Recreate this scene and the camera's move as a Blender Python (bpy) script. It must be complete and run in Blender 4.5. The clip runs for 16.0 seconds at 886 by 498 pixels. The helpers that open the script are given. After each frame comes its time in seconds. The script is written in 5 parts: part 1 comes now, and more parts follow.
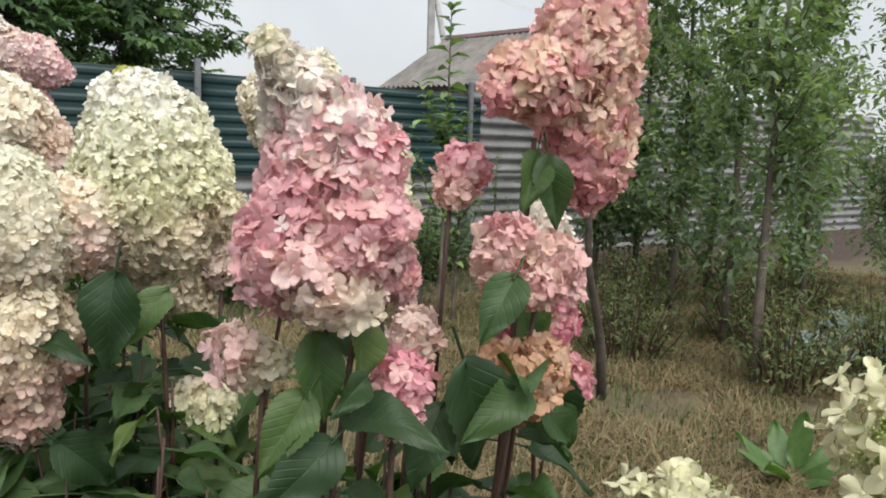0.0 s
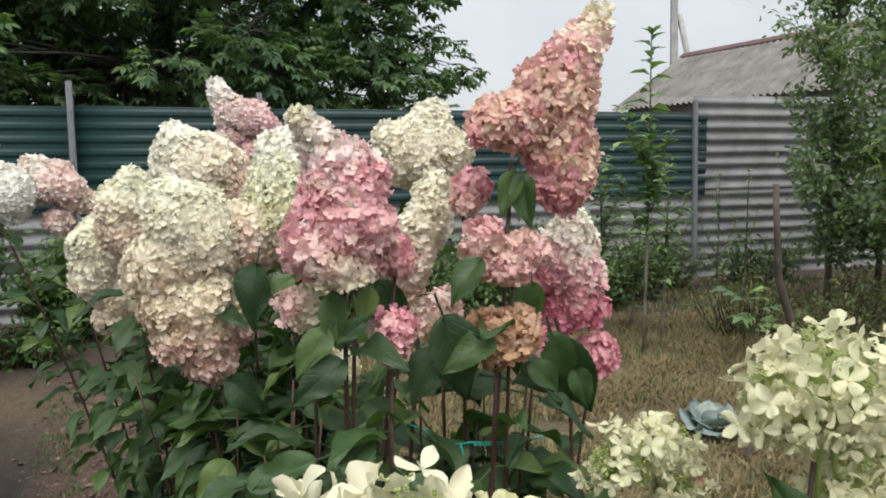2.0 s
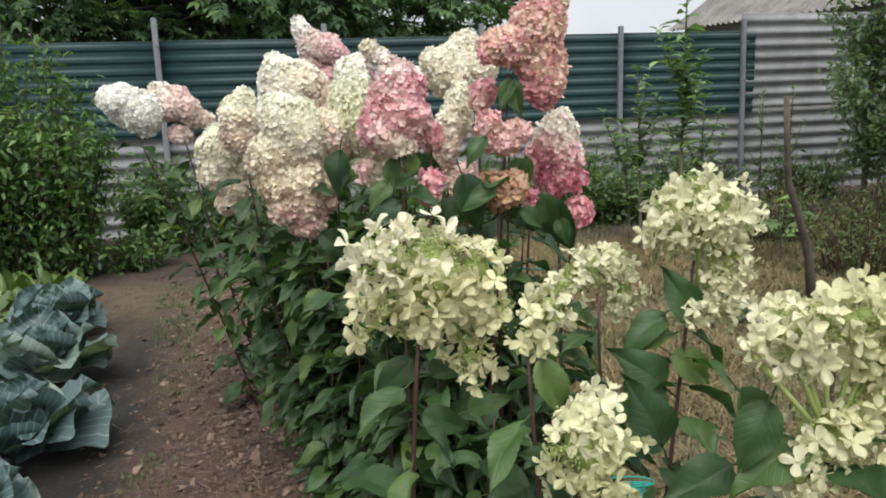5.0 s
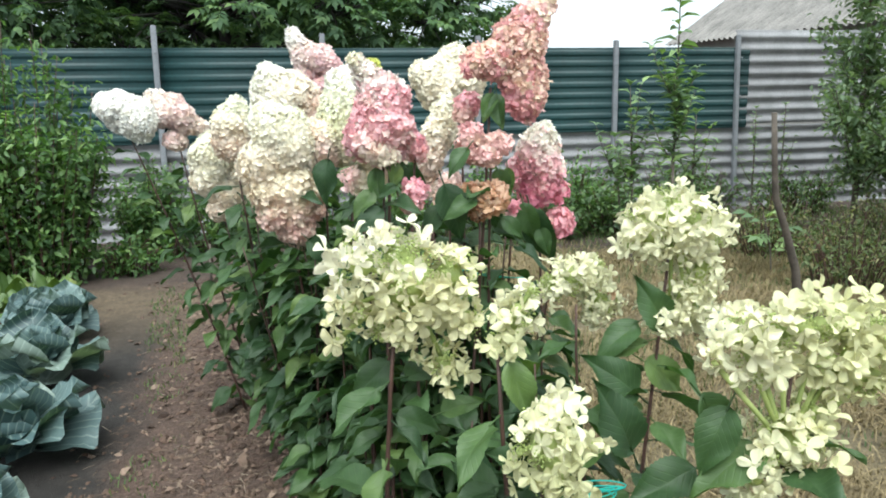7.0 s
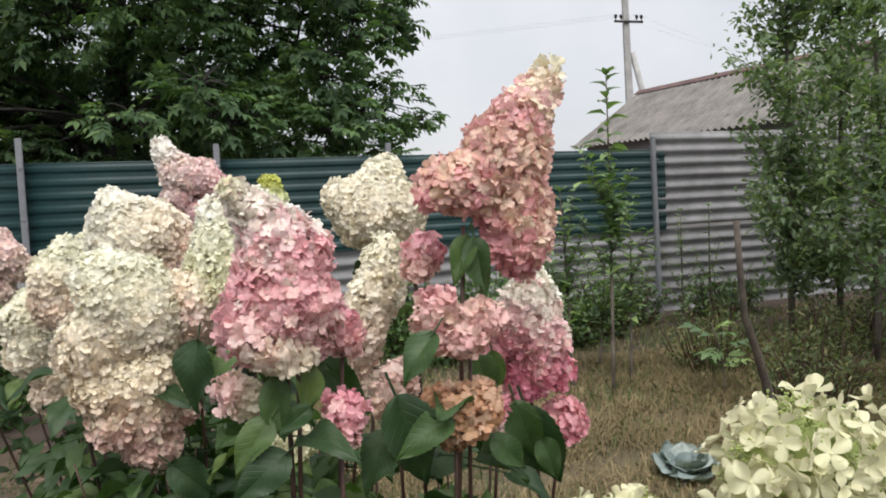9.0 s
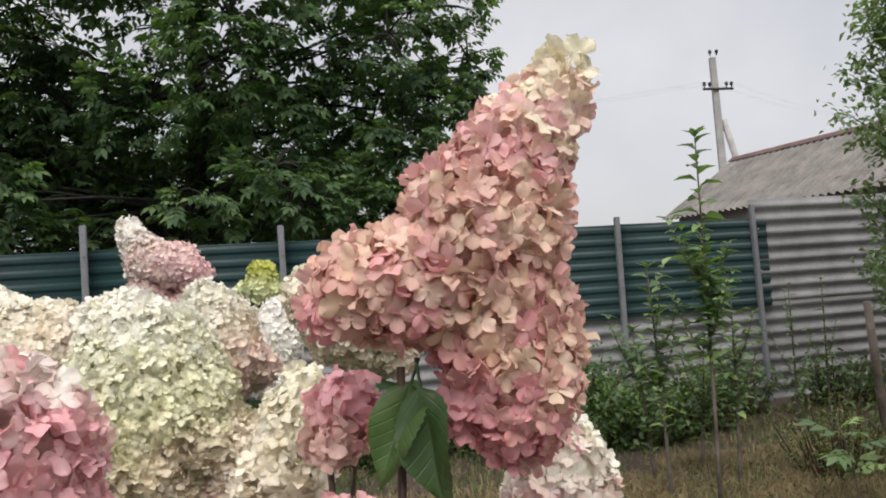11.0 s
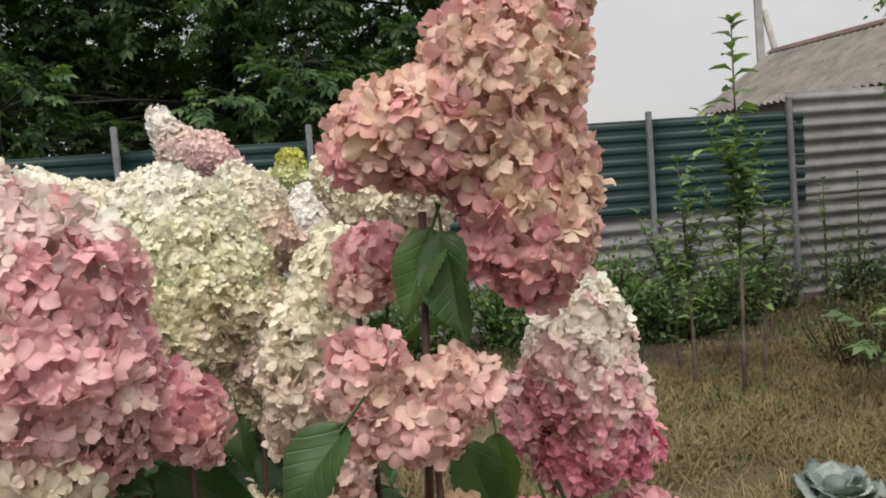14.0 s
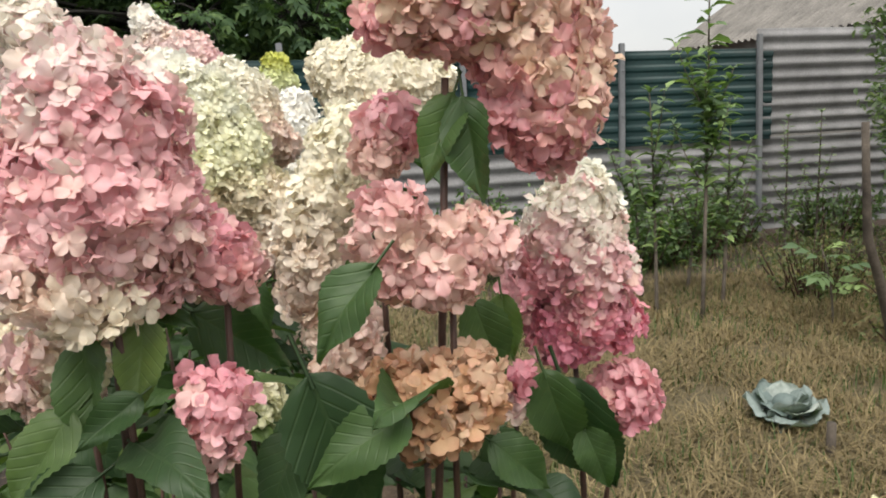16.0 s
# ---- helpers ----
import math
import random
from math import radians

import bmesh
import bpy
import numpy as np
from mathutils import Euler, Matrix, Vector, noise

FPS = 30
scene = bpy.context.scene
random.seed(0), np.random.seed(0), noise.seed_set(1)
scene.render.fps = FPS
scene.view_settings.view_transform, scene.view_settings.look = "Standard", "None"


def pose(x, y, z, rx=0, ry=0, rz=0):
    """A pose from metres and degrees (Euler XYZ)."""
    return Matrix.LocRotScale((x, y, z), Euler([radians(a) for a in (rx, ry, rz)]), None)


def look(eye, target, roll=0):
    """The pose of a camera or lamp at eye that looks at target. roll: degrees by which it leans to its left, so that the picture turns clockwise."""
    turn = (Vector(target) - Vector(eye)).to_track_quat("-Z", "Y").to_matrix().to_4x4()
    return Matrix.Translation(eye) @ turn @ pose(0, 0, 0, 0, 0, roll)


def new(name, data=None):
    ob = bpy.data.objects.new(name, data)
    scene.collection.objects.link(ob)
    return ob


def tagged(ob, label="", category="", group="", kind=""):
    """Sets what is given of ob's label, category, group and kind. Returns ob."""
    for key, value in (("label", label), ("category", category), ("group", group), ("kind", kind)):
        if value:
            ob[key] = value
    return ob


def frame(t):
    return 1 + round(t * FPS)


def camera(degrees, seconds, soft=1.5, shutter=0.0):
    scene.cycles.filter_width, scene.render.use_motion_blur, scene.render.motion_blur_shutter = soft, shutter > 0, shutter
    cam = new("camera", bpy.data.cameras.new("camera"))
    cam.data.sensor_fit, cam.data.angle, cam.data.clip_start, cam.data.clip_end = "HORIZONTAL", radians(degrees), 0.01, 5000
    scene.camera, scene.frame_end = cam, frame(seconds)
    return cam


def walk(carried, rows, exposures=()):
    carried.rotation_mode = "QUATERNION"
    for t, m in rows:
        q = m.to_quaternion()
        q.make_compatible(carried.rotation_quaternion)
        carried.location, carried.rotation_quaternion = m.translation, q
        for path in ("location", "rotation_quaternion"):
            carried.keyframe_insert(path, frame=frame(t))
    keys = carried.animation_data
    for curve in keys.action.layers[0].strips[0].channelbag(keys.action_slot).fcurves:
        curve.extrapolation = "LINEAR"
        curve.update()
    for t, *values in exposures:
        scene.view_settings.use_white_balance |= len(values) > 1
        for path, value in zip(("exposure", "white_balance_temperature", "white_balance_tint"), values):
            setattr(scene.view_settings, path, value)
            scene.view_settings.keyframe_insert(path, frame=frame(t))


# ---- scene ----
cam = camera(58.9, 16.0, soft=1.9)
PATH = [
    (0, (-6.207, -7.745, 1.496), (-5.014, -6.164, 1.217), 2.3),
    (0.5, (-6.206, -7.874, 1.489), (-5.169, -6.183, 1.242), -0.2),
    (1, (-6.206, -8.016, 1.497), (-5.242, -6.28, 1.257), 0.2),
    (1.5, (-6.137, -8.147, 1.507), (-5.428, -6.292, 1.267), -0.2),
    (2, (-6.082, -8.239, 1.506), (-5.448, -6.355, 1.279), -0.6),
    (2.5, (-6.068, -8.278, 1.51), (-5.487, -6.379, 1.275), -0.9),
    (3, (-6.099, -8.335, 1.51), (-5.526, -6.431, 1.294), -1.2),
    (3.5, (-6.182, -8.476, 1.493), (-5.575, -6.589, 1.228), -2.2),
    (4, (-6.235, -8.633, 1.506), (-5.562, -6.763, 1.278), -2.3),
    (4.5, (-6.224, -8.805, 1.487), (-5.687, -6.896, 1.229), -2.6),
    (4.7, (-6.212, -8.872, 1.475), (-5.728, -6.965, 1.116), -2.4),
    (6.8, (-6.186, -8.991, 1.47), (-5.737, -7.102, 0.992), -1.0),
    (7, (-6.18, -8.977, 1.477), (-5.701, -7.073, 1.099), -1.0),
    (7.5, (-6.188, -8.827, 1.502), (-5.611, -6.924, 1.295), -1.3),
    (8, (-6.205, -8.616, 1.525), (-5.528, -6.739, 1.388), -2.1),
    (8.5, (-6.131, -8.392, 1.531), (-5.417, -6.526, 1.439), -3.0),
    (9, (-6.03, -8.169, 1.543), (-5.311, -6.307, 1.416), -2.6),
    (9.5, (-5.958, -8.01, 1.55), (-5.267, -6.134, 1.516), -4.3),
    (11.8, (-5.623, -7.607, 1.575), (-5.158, -5.664, 1.678), -2.7),
    (12, (-5.623, -7.608, 1.578), (-5.14, -5.67, 1.69), -2.8),
    (12.5, (-5.621, -7.615, 1.587), (-5.118, -5.685, 1.733), -3.4),
    (13, (-5.628, -7.629, 1.581), (-5.167, -5.686, 1.688), -3.4),
    (13.5, (-5.654, -7.645, 1.544), (-5.228, -5.691, 1.491), -3.6),
    (14, (-5.69, -7.69, 1.521), (-5.27, -5.741, 1.359), -4.4),
    (14.5, (-5.709, -7.72, 1.502), (-5.26, -5.783, 1.285), -4.3),
    (15, (-5.717, -7.725, 1.486), (-5.258, -5.797, 1.212), -3.5),
    (15.5, (-5.731, -7.725, 1.475), (-5.24, -5.812, 1.163), -2.8),
    (16, (-5.751, -7.733, 1.47), (-5.257, -5.824, 1.132), -2.5),
]
EXPOSURES = [(0, 1.10, 6600, 8), (1.5, 1.06, 6550, 7), (4.7, 1.13, 6500, 7), (6.8, 1.86, 6050, 0), (7, 1.78, 6100, 1), (7.5, 1.35, 6350, 5), (8, 1.2, 6450, 8), (9, 1.08, 6600, 10), (9.7, 1.03, 6650, 11), (11.8, 0.85, 6750, 12), (13, 0.75, 6800, 13), (13.5, 0.74, 6900, 12), (14, 0.84, 7000, 11), (14.5, 0.97, 7050, 10), (15, 1.08, 7000, 9), (16, 1.22, 6950, 8)]
walk(cam, [(t, look(eye, target, roll)) for t, eye, target, roll in PATH], exposures=EXPOSURES)

# ---------------------------------------------------------------- world, sun
world = bpy.data.worlds.new("overcast_sky")
scene.world = world
world.use_nodes = True
wn, wl = world.node_tree.nodes, world.node_tree.links
wn.clear()
sky = wn.new("ShaderNodeTexSky")
sky.sky_type, sky.sun_disc = "NISHITA", False
sky.sun_elevation, sky.sun_rotation = radians(60), radians(198)
sky.dust_density = 3.0
cloud = wn.new("ShaderNodeTexNoise")
cloud.inputs["Scale"].default_value, cloud.inputs["Detail"].default_value = 2.2, 5.0
cramp = wn.new("ShaderNodeValToRGB")
cramp.color_ramp.elements[0].position, cramp.color_ramp.elements[0].color = 0.3, (0.60, 0.63, 0.70, 1)
cramp.color_ramp.elements[1].position, cramp.color_ramp.elements[1].color = 0.7, (0.92, 0.92, 0.94, 1)
wl.new(cloud.outputs["Fac"], cramp.inputs["Fac"])
bg_clear, bg_cloud, mixw, outw = wn.new("ShaderNodeBackground"), wn.new("ShaderNodeBackground"), wn.new("ShaderNodeMixShader"), wn.new("ShaderNodeOutputWorld")
bg_clear.inputs["Strength"].default_value = 0.08
bg_cloud.inputs["Strength"].default_value = 0.50
mixw.inputs["Fac"].default_value = 0.85
wl.new(sky.outputs["Color"], bg_clear.inputs["Color"])
wl.new(cramp.outputs["Color"], bg_cloud.inputs["Color"])
wl.new(bg_clear.outputs[0], mixw.inputs[1])
wl.new(bg_cloud.outputs[0], mixw.inputs[2])
wl.new(mixw.outputs[0], outw.inputs["Surface"])

sun = new("sun", bpy.data.lights.new("sun", "SUN"))
sun.data.energy, sun.data.angle, sun.data.color = 1.80, radians(55), (1.0, 0.975, 0.94)
sun.matrix_world = look((-8.4, -14.9, 16.2), (-5.5, -6, 0))



# ---------------------------------------------------------------- materials
def material(name, rough=0.6, metal=0.0):
    m = bpy.data.materials.new(name)
    m.use_nodes = True
    b = m.node_tree.nodes["Principled BSDF"]
    b.inputs["Roughness"].default_value, b.inputs["Metallic"].default_value = rough, metal
    return m, m.node_tree.nodes, m.node_tree.links, b


def ramp(nodes, stops):
    r = nodes.new("ShaderNodeValToRGB")
    e = r.color_ramp.elements
    while len(e) < len(stops):
        e.new(0.5)
    for el, (p, c) in zip(e, stops):
        el.position, el.color = p, (*c, 1)
    return r


def noise_tex(nodes, links, scale, detail=4.0, coord="Object", rough=0.55):
    c, n = nodes.new("ShaderNodeTexCoord"), nodes.new("ShaderNodeTexNoise")
    n.inputs["Scale"].default_value, n.inputs["Detail"].default_value, n.inputs["Roughness"].default_value = scale, detail, rough
    links.new(c.outputs[coord], n.inputs["Vector"])
    return n


def mix(nodes, links, fac, a, b, kind="MIX"):
    m = nodes.new("ShaderNodeMix")
    m.data_type, m.blend_type = "RGBA", kind
    for sock, v in ((m.inputs[0], fac), (m.inputs[6], a), (m.inputs[7], b)):
        if hasattr(v, "is_output"):
            links.new(v, sock)
        else:
            sock.default_value = v if isinstance(v, float) else (*v, 1)
    return m.outputs[2]


def bump(nodes, links, b, height, strength=0.3, dist=0.01):
    n = nodes.new("ShaderNodeBump")
    n.inputs["Strength"].default_value, n.inputs["Distance"].default_value = strength, dist
    links.new(height, n.inputs["Height"])
    links.new(n.outputs[0], b.inputs["Normal"])


def plain(name, stops, scale, fine, rough=0.6, metal=0.0, bumpy=0.25, dist=0.004):
    """A surface with blotches and grain at two scales."""
    m, n, l, b = material(name, rough, metal)
    big, small = noise_tex(n, l, scale), noise_tex(n, l, fine, 6.0)
    r = ramp(n, stops)
    l.new(big.outputs["Fac"], r.inputs["Fac"])
    g = ramp(n, [(0.3, (0.72, 0.72, 0.72)), (0.7, (1.1, 1.1, 1.1))])
    l.new(small.outputs["Fac"], g.inputs["Fac"])
    l.new(mix(n, l, 1.0, r.outputs[0], g.outputs[0], "MULTIPLY"), b.inputs["Base Color"])
    bump(n, l, b, small.outputs["Fac"], bumpy, dist)
    return m


def leaf_material(name, dark, light, yellow=None, rough=0.45, random_source="island", veins=False, translucent=0.25, clumps=0.0, vein=(420.0, 0.06, (0.17, 0.24, 0.10))):
    m, n, l, b = material(name, rough)
    if random_source == "island":
        rnd = n.new("ShaderNodeNewGeometry").outputs["Random Per Island"]
    else:
        rnd = n.new("ShaderNodeObjectInfo").outputs["Random"]
    stops = [(0.0, dark), (0.75, light)] + ([(1.0, yellow)] if yellow else [])
    r = ramp(n, stops)
    l.new(rnd, r.inputs["Fac"])
    spots = noise_tex(n, l, 30.0, 4.0)
    g = ramp(n, [(0.3, (0.75, 0.78, 0.75)), (0.7, (1.1, 1.08, 1.05))])
    l.new(spots.outputs["Fac"], g.inputs["Fac"])
    col = mix(n, l, 1.0, r.outputs[0], g.outputs[0], "MULTIPLY")
    if clumps:
        # Light and shade of leaf masses in the colour, patches about a metre across.
        clump_noise = noise_tex(n, l, clumps, 2.0)
        clump_shade = ramp(n, [(0.38, (0.62, 0.64, 0.68)), (0.62, (1.45, 1.42, 1.30))])
        l.new(clump_noise.outputs["Fac"], clump_shade.inputs["Fac"])
        col = mix(n, l, 1.0, col, clump_shade.outputs[0], "MULTIPLY")
        b.inputs["Specular IOR Level"].default_value = 0.12
    if veins:
        # Herring-bone veins along the blade's own axes.
        c, sep = n.new("ShaderNodeTexCoord"), n.new("ShaderNodeSeparateXYZ")
        l.new(c.outputs["Object"], sep.inputs[0])
        ab = n.new("ShaderNodeMath"); ab.operation = "ABSOLUTE"
        l.new(sep.outputs["Y"], ab.inputs[0])
        sl = n.new("ShaderNodeMath"); sl.operation = "MULTIPLY_ADD"
        l.new(ab.outputs[0], sl.inputs[0]); sl.inputs[1].default_value = -1.1
        l.new(sep.outputs["X"], sl.inputs[2])
        fr = n.new("ShaderNodeMath"); fr.operation = "MULTIPLY"
        l.new(sl.outputs[0], fr.inputs[0]); fr.inputs[1].default_value = vein[0]
        si = n.new("ShaderNodeMath"); si.operation = "SINE"
        l.new(fr.outputs[0], si.inputs[0])
        vr = n.new("ShaderNodeMapRange")
        vr.inputs["From Min"].default_value, vr.inputs["From Max"].default_value = 0.75, 1.0
        l.new(si.outputs[0], vr.inputs["Value"])
        rib = n.new("ShaderNodeMapRange")
        rib.inputs["From Min"].default_value, rib.inputs["From Max"].default_value = 0.0022, 0.0006
        l.new(ab.outputs[0], rib.inputs["Value"])
        mx = n.new("ShaderNodeMath"); mx.operation = "MAXIMUM"
        l.new(vr.outputs[0], mx.inputs[0]); l.new(rib.outputs[0], mx.inputs[1])
        k = n.new("ShaderNodeMath"); k.operation = "MULTIPLY"
        l.new(mx.outputs[0], k.inputs[0]); k.inputs[1].default_value = vein[1]
        col = mix(n, l, k.outputs[0], col, vein[2])
        inv = n.new("ShaderNodeMath"); inv.operation = "SUBTRACT"
        inv.inputs[0].default_value = 1.0
        l.new(mx.outputs[0], inv.inputs[1])
        bump(n, l, b, inv.outputs[0], 0.35, 0.002)
    l.new(col, b.inputs["Base Color"])
    tr, ms, out = n.new("ShaderNodeBsdfTranslucent"), n.new("ShaderNodeMixShader"), n["Material Output"]
    l.new(mix(n, l, 1.0, col, (1.3, 1.5, 0.6), "MULTIPLY"), tr.inputs["Color"])
    ms.inputs[0].default_value = translucent
    l.new(b.outputs[0], ms.inputs[1]); l.new(tr.outputs[0], ms.inputs[2]); l.new(ms.outputs[0], out.inputs["Surface"])
    return m


def petal_material(name, single=False):
    """Sepals: each carries its own colour; fine veins and freckles over it."""
    m, n, l, b = material(name, 0.55)
    a = n.new("ShaderNodeAttribute"); a.attribute_name = "tint"
    f, w = noise_tex(n, l, 220.0, 3.0), noise_tex(n, l, 900.0, 2.0)
    g = ramp(n, [(0.33, (0.90, 0.89, 0.88)), (0.66, (1.04, 1.04, 1.04))])
    l.new(f.outputs["Fac"], g.inputs["Fac"])
    col = mix(n, l, 1.0, a.outputs["Color"], g.outputs[0], "MULTIPLY")
    blot = noise_tex(n, l, 42.0, 2.0)
    warm = ramp(n, [(0.42, (1.0, 1.0, 1.0)), (0.62, (1.0, 0.975, 0.925))])
    l.new(blot.outputs["Fac"], warm.inputs["Fac"])
    col = mix(n, l, 1.0, col, warm.outputs[0], "MULTIPLY")
    if single:
        col = mix(n, l, 1.0, col, n.new("ShaderNodeObjectInfo").outputs["Color"], "MULTIPLY")
    l.new(col, b.inputs["Base Color"])
    bump(n, l, b, f.outputs["Fac"], 0.25, 0.003)
    tr, ms, out = n.new("ShaderNodeBsdfTranslucent"), n.new("ShaderNodeMixShader"), n["Material Output"]
    l.new(col, tr.inputs["Color"])
    ms.inputs[0].default_value = 0.32
    l.new(b.outputs[0], ms.inputs[1]); l.new(tr.outputs[0], ms.inputs[2]); l.new(ms.outputs[0], out.inputs["Surface"])
    return m


def ground_material():
    """Bare path, mulched bed and dry lawn, each by its stretch of the plot."""
    m, n, l, b = material("garden_soil", 0.95)
    c, sep = n.new("ShaderNodeTexCoord"), n.new("ShaderNodeSeparateXYZ")
    l.new(c.outputs["Object"], sep.inputs[0])
    warp = noise_tex(n, l, 2.2, 5.0)
    k = n.new("ShaderNodeMath"); k.operation = "MULTIPLY_ADD"
    l.new(warp.outputs["Fac"], k.inputs[0]); k.inputs[1].default_value = 0.5
    l.new(sep.outputs["X"], k.inputs[2])

    def step(sock, a, z):
        r = n.new("ShaderNodeMapRange")
        r.inputs["From Min"].default_value, r.inputs["From Max"].default_value = a, z
        l.new(sock, r.inputs["Value"])
        return r.outputs[0]

    fine, mid = noise_tex(n, l, 60.0, 8.0, rough=0.7), noise_tex(n, l, 9.0, 6.0, rough=0.65)
    dark = ramp(n, [(0.3, (0.020, 0.017, 0.015)), (0.7, (0.046, 0.040, 0.036))])
    mulch = ramp(n, [(0.28, (0.036, 0.022, 0.017)), (0.5, (0.110, 0.070, 0.054)), (0.72, (0.20, 0.14, 0.11))])
    lawn = ramp(n, [(0.3, (0.078, 0.064, 0.036)), (0.5, (0.160, 0.132, 0.077)), (0.7, (0.25, 0.205, 0.125))])
    for r in (dark, mulch, lawn):
        l.new(fine.outputs["Fac"], r.inputs["Fac"])
    col = mix(n, l, step(k.outputs[0], -6.60, -6.42), dark.outputs[0], mulch.outputs[0])
    col = mix(n, l, step(sep.outputs["Y"], -4.2, -3.0), col, mix(n, l, 0.45, mulch.outputs[0], lawn.outputs[0]))
    col = mix(n, l, step(k.outputs[0], -5.2, -4.6), col, lawn.outputs[0])
    wob = n.new("ShaderNodeMath"); wob.operation = "MULTIPLY_ADD"
    l.new(warp.outputs["Fac"], wob.inputs[0]); wob.inputs[1].default_value = 0.9
    l.new(sep.outputs["Y"], wob.inputs[2])
    far = step(wob.outputs[0], -2.3, -1.7)
    col = mix(n, l, far, col, mix(n, l, 0.55, dark.outputs[0], mulch.outputs[0]))
    blot = ramp(n, [(0.35, (0.72, 0.72, 0.70)), (0.65, (1.12, 1.1, 1.08))])
    l.new(mid.outputs["Fac"], blot.inputs["Fac"])
    l.new(mix(n, l, 1.0, col, blot.outputs[0], "MULTIPLY"), b.inputs["Base Color"])
    bump(n, l, b, fine.outputs["Fac"], 0.9, 0.03)
    return m


M_SOIL = ground_material()
M_PETAL = petal_material("hydrangea_sepals")
M_FLORET = petal_material("single_floret_sepals", True)
M_LEAF = leaf_material("hydrangea_leaf", (0.026, 0.060, 0.024), (0.060, 0.118, 0.038), (0.122, 0.185, 0.056), 0.52, "object", True, 0.30)
M_STEM = plain("hydrangea_stem", [(0.3, (0.040, 0.019, 0.015)), (0.7, (0.095, 0.048, 0.034))], 12, 120, 0.6)
M_BUD = leaf_material("green_buds", (0.306, 0.378, 0.117), (0.495, 0.558, 0.225), None, 0.6)
M_BARK = plain("grey_bark", [(0.3, (0.07, 0.055, 0.045)), (0.7, (0.17, 0.145, 0.12))], 8, 60, 0.9, bumpy=0.6, dist=0.01)
M_TWIG = plain("dark_bark", [(0.3, (0.022, 0.020, 0.018)), (0.7, (0.05, 0.045, 0.04))], 8, 60, 0.9)
M_WALNUT = leaf_material("walnut_leaf", (0.072, 0.124, 0.076), (0.112, 0.182, 0.098), (0.170, 0.250, 0.120), 0.6, translucent=0.45, clumps=0.9)
M_PEAR = leaf_material("fruit_tree_leaf", (0.120, 0.178, 0.110), (0.205, 0.275, 0.170), (0.29, 0.35, 0.22), 0.6, translucent=0.45)
M_APPLE = leaf_material("apple_leaf", (0.048, 0.089, 0.037), (0.097, 0.161, 0.060), (0.161, 0.241, 0.081), 0.5, translucent=0.35)
M_WHIP = leaf_material("sapling_leaf", (0.095, 0.155, 0.085), (0.185, 0.275, 0.135), (0.33, 0.45, 0.18), 0.5, "object", translucent=0.35)
M_SHRUB = leaf_material("shrub_leaf", (0.052, 0.110, 0.038), (0.121, 0.214, 0.069), (0.207, 0.300, 0.104), 0.5, translucent=0.35)
M_WEED = leaf_material("weed_leaf", (0.070, 0.105, 0.042), (0.14, 0.175, 0.076), (0.29, 0.245, 0.135), 0.7, translucent=0.35)
M_STRAW = leaf_material("dry_grass", (0.130, 0.098, 0.052), (0.260, 0.202, 0.108), (0.41, 0.32, 0.185), 0.8, translucent=0.15)
M_GRASS = leaf_material("green_grass", (0.043, 0.082, 0.024), (0.096, 0.154, 0.048), (0.192, 0.192, 0.077), 0.7)
M_CABBAGE = leaf_material("cabbage_leaf", (0.050, 0.092, 0.098), (0.115, 0.175, 0.178), (0.186, 0.242, 0.210), 0.5, "object", True, 0.15, vein=(130.0, 0.35, (0.34, 0.42, 0.38)))
M_PALE_CABBAGE = leaf_material("pale_cabbage_leaf", (0.150, 0.200, 0.200), (0.270, 0.325, 0.325), (0.35, 0.39, 0.37), 0.6, "object", False, 0.15)
M_CHARD = leaf_material("chard_leaf", (0.060, 0.114, 0.024), (0.132, 0.198, 0.054), (0.204, 0.240, 0.072), 0.5, "object", False, 0.2)
M_GREEN = plain("green_painted_sheet", [(0.3, (0.0045, 0.027, 0.029)), (0.7, (0.009, 0.044, 0.046))], 1.5, 30, 0.58, 0.0, 0.05)
M_SLATE = plain("asbestos_slate", [(0.3, (0.165, 0.165, 0.172)), (0.7, (0.285, 0.285, 0.295))], 2.5, 70, 0.9, 0.0, 0.4)
M_ROOF = plain("weathered_roof_slate", [(0.3, (0.14, 0.133, 0.126)), (0.7, (0.26, 0.245, 0.23))], 3.0, 40, 0.95, 0.0, 0.5)
M_POST = plain("grey_painted_steel", [(0.3, (0.17, 0.18, 0.20)), (0.7, (0.26, 0.27, 0.29))], 4, 90, 0.55, 0.2, 0.15)
M_CONC = plain("concrete_pole", [(0.3, (0.30, 0.30, 0.30)), (0.7, (0.44, 0.44, 0.43))], 3, 50, 0.9)
M_RIDGE = plain("rusty_ridge_metal", [(0.3, (0.09, 0.05, 0.045)), (0.7, (0.17, 0.10, 0.09))], 4, 60, 0.7)
M_PLASTER = plain("grey_plaster", [(0.3, (0.30, 0.29, 0.27)), (0.7, (0.42, 0.41, 0.39))], 2, 50, 0.9)
M_DARK = plain("dark_ceramic", [(0.3, (0.02, 0.02, 0.02)), (0.7, (0.05, 0.045, 0.04))], 10, 60, 0.4)
M_STAKE = plain("weathered_wood", [(0.3, (0.05, 0.04, 0.033)), (0.7, (0.12, 0.10, 0.08))], 14, 90, 0.9, bumpy=0.5)
M_TWINE, _n, _l, _b = material("green_twine", 0.6)
_b.inputs["Base Color"].default_value = (0.03, 0.40, 0.33, 1)
M_LITTER = leaf_material("straw_litter", (0.080, 0.052, 0.036), (0.176, 0.124, 0.088), (0.320, 0.264, 0.208), 0.9, translucent=0.0)
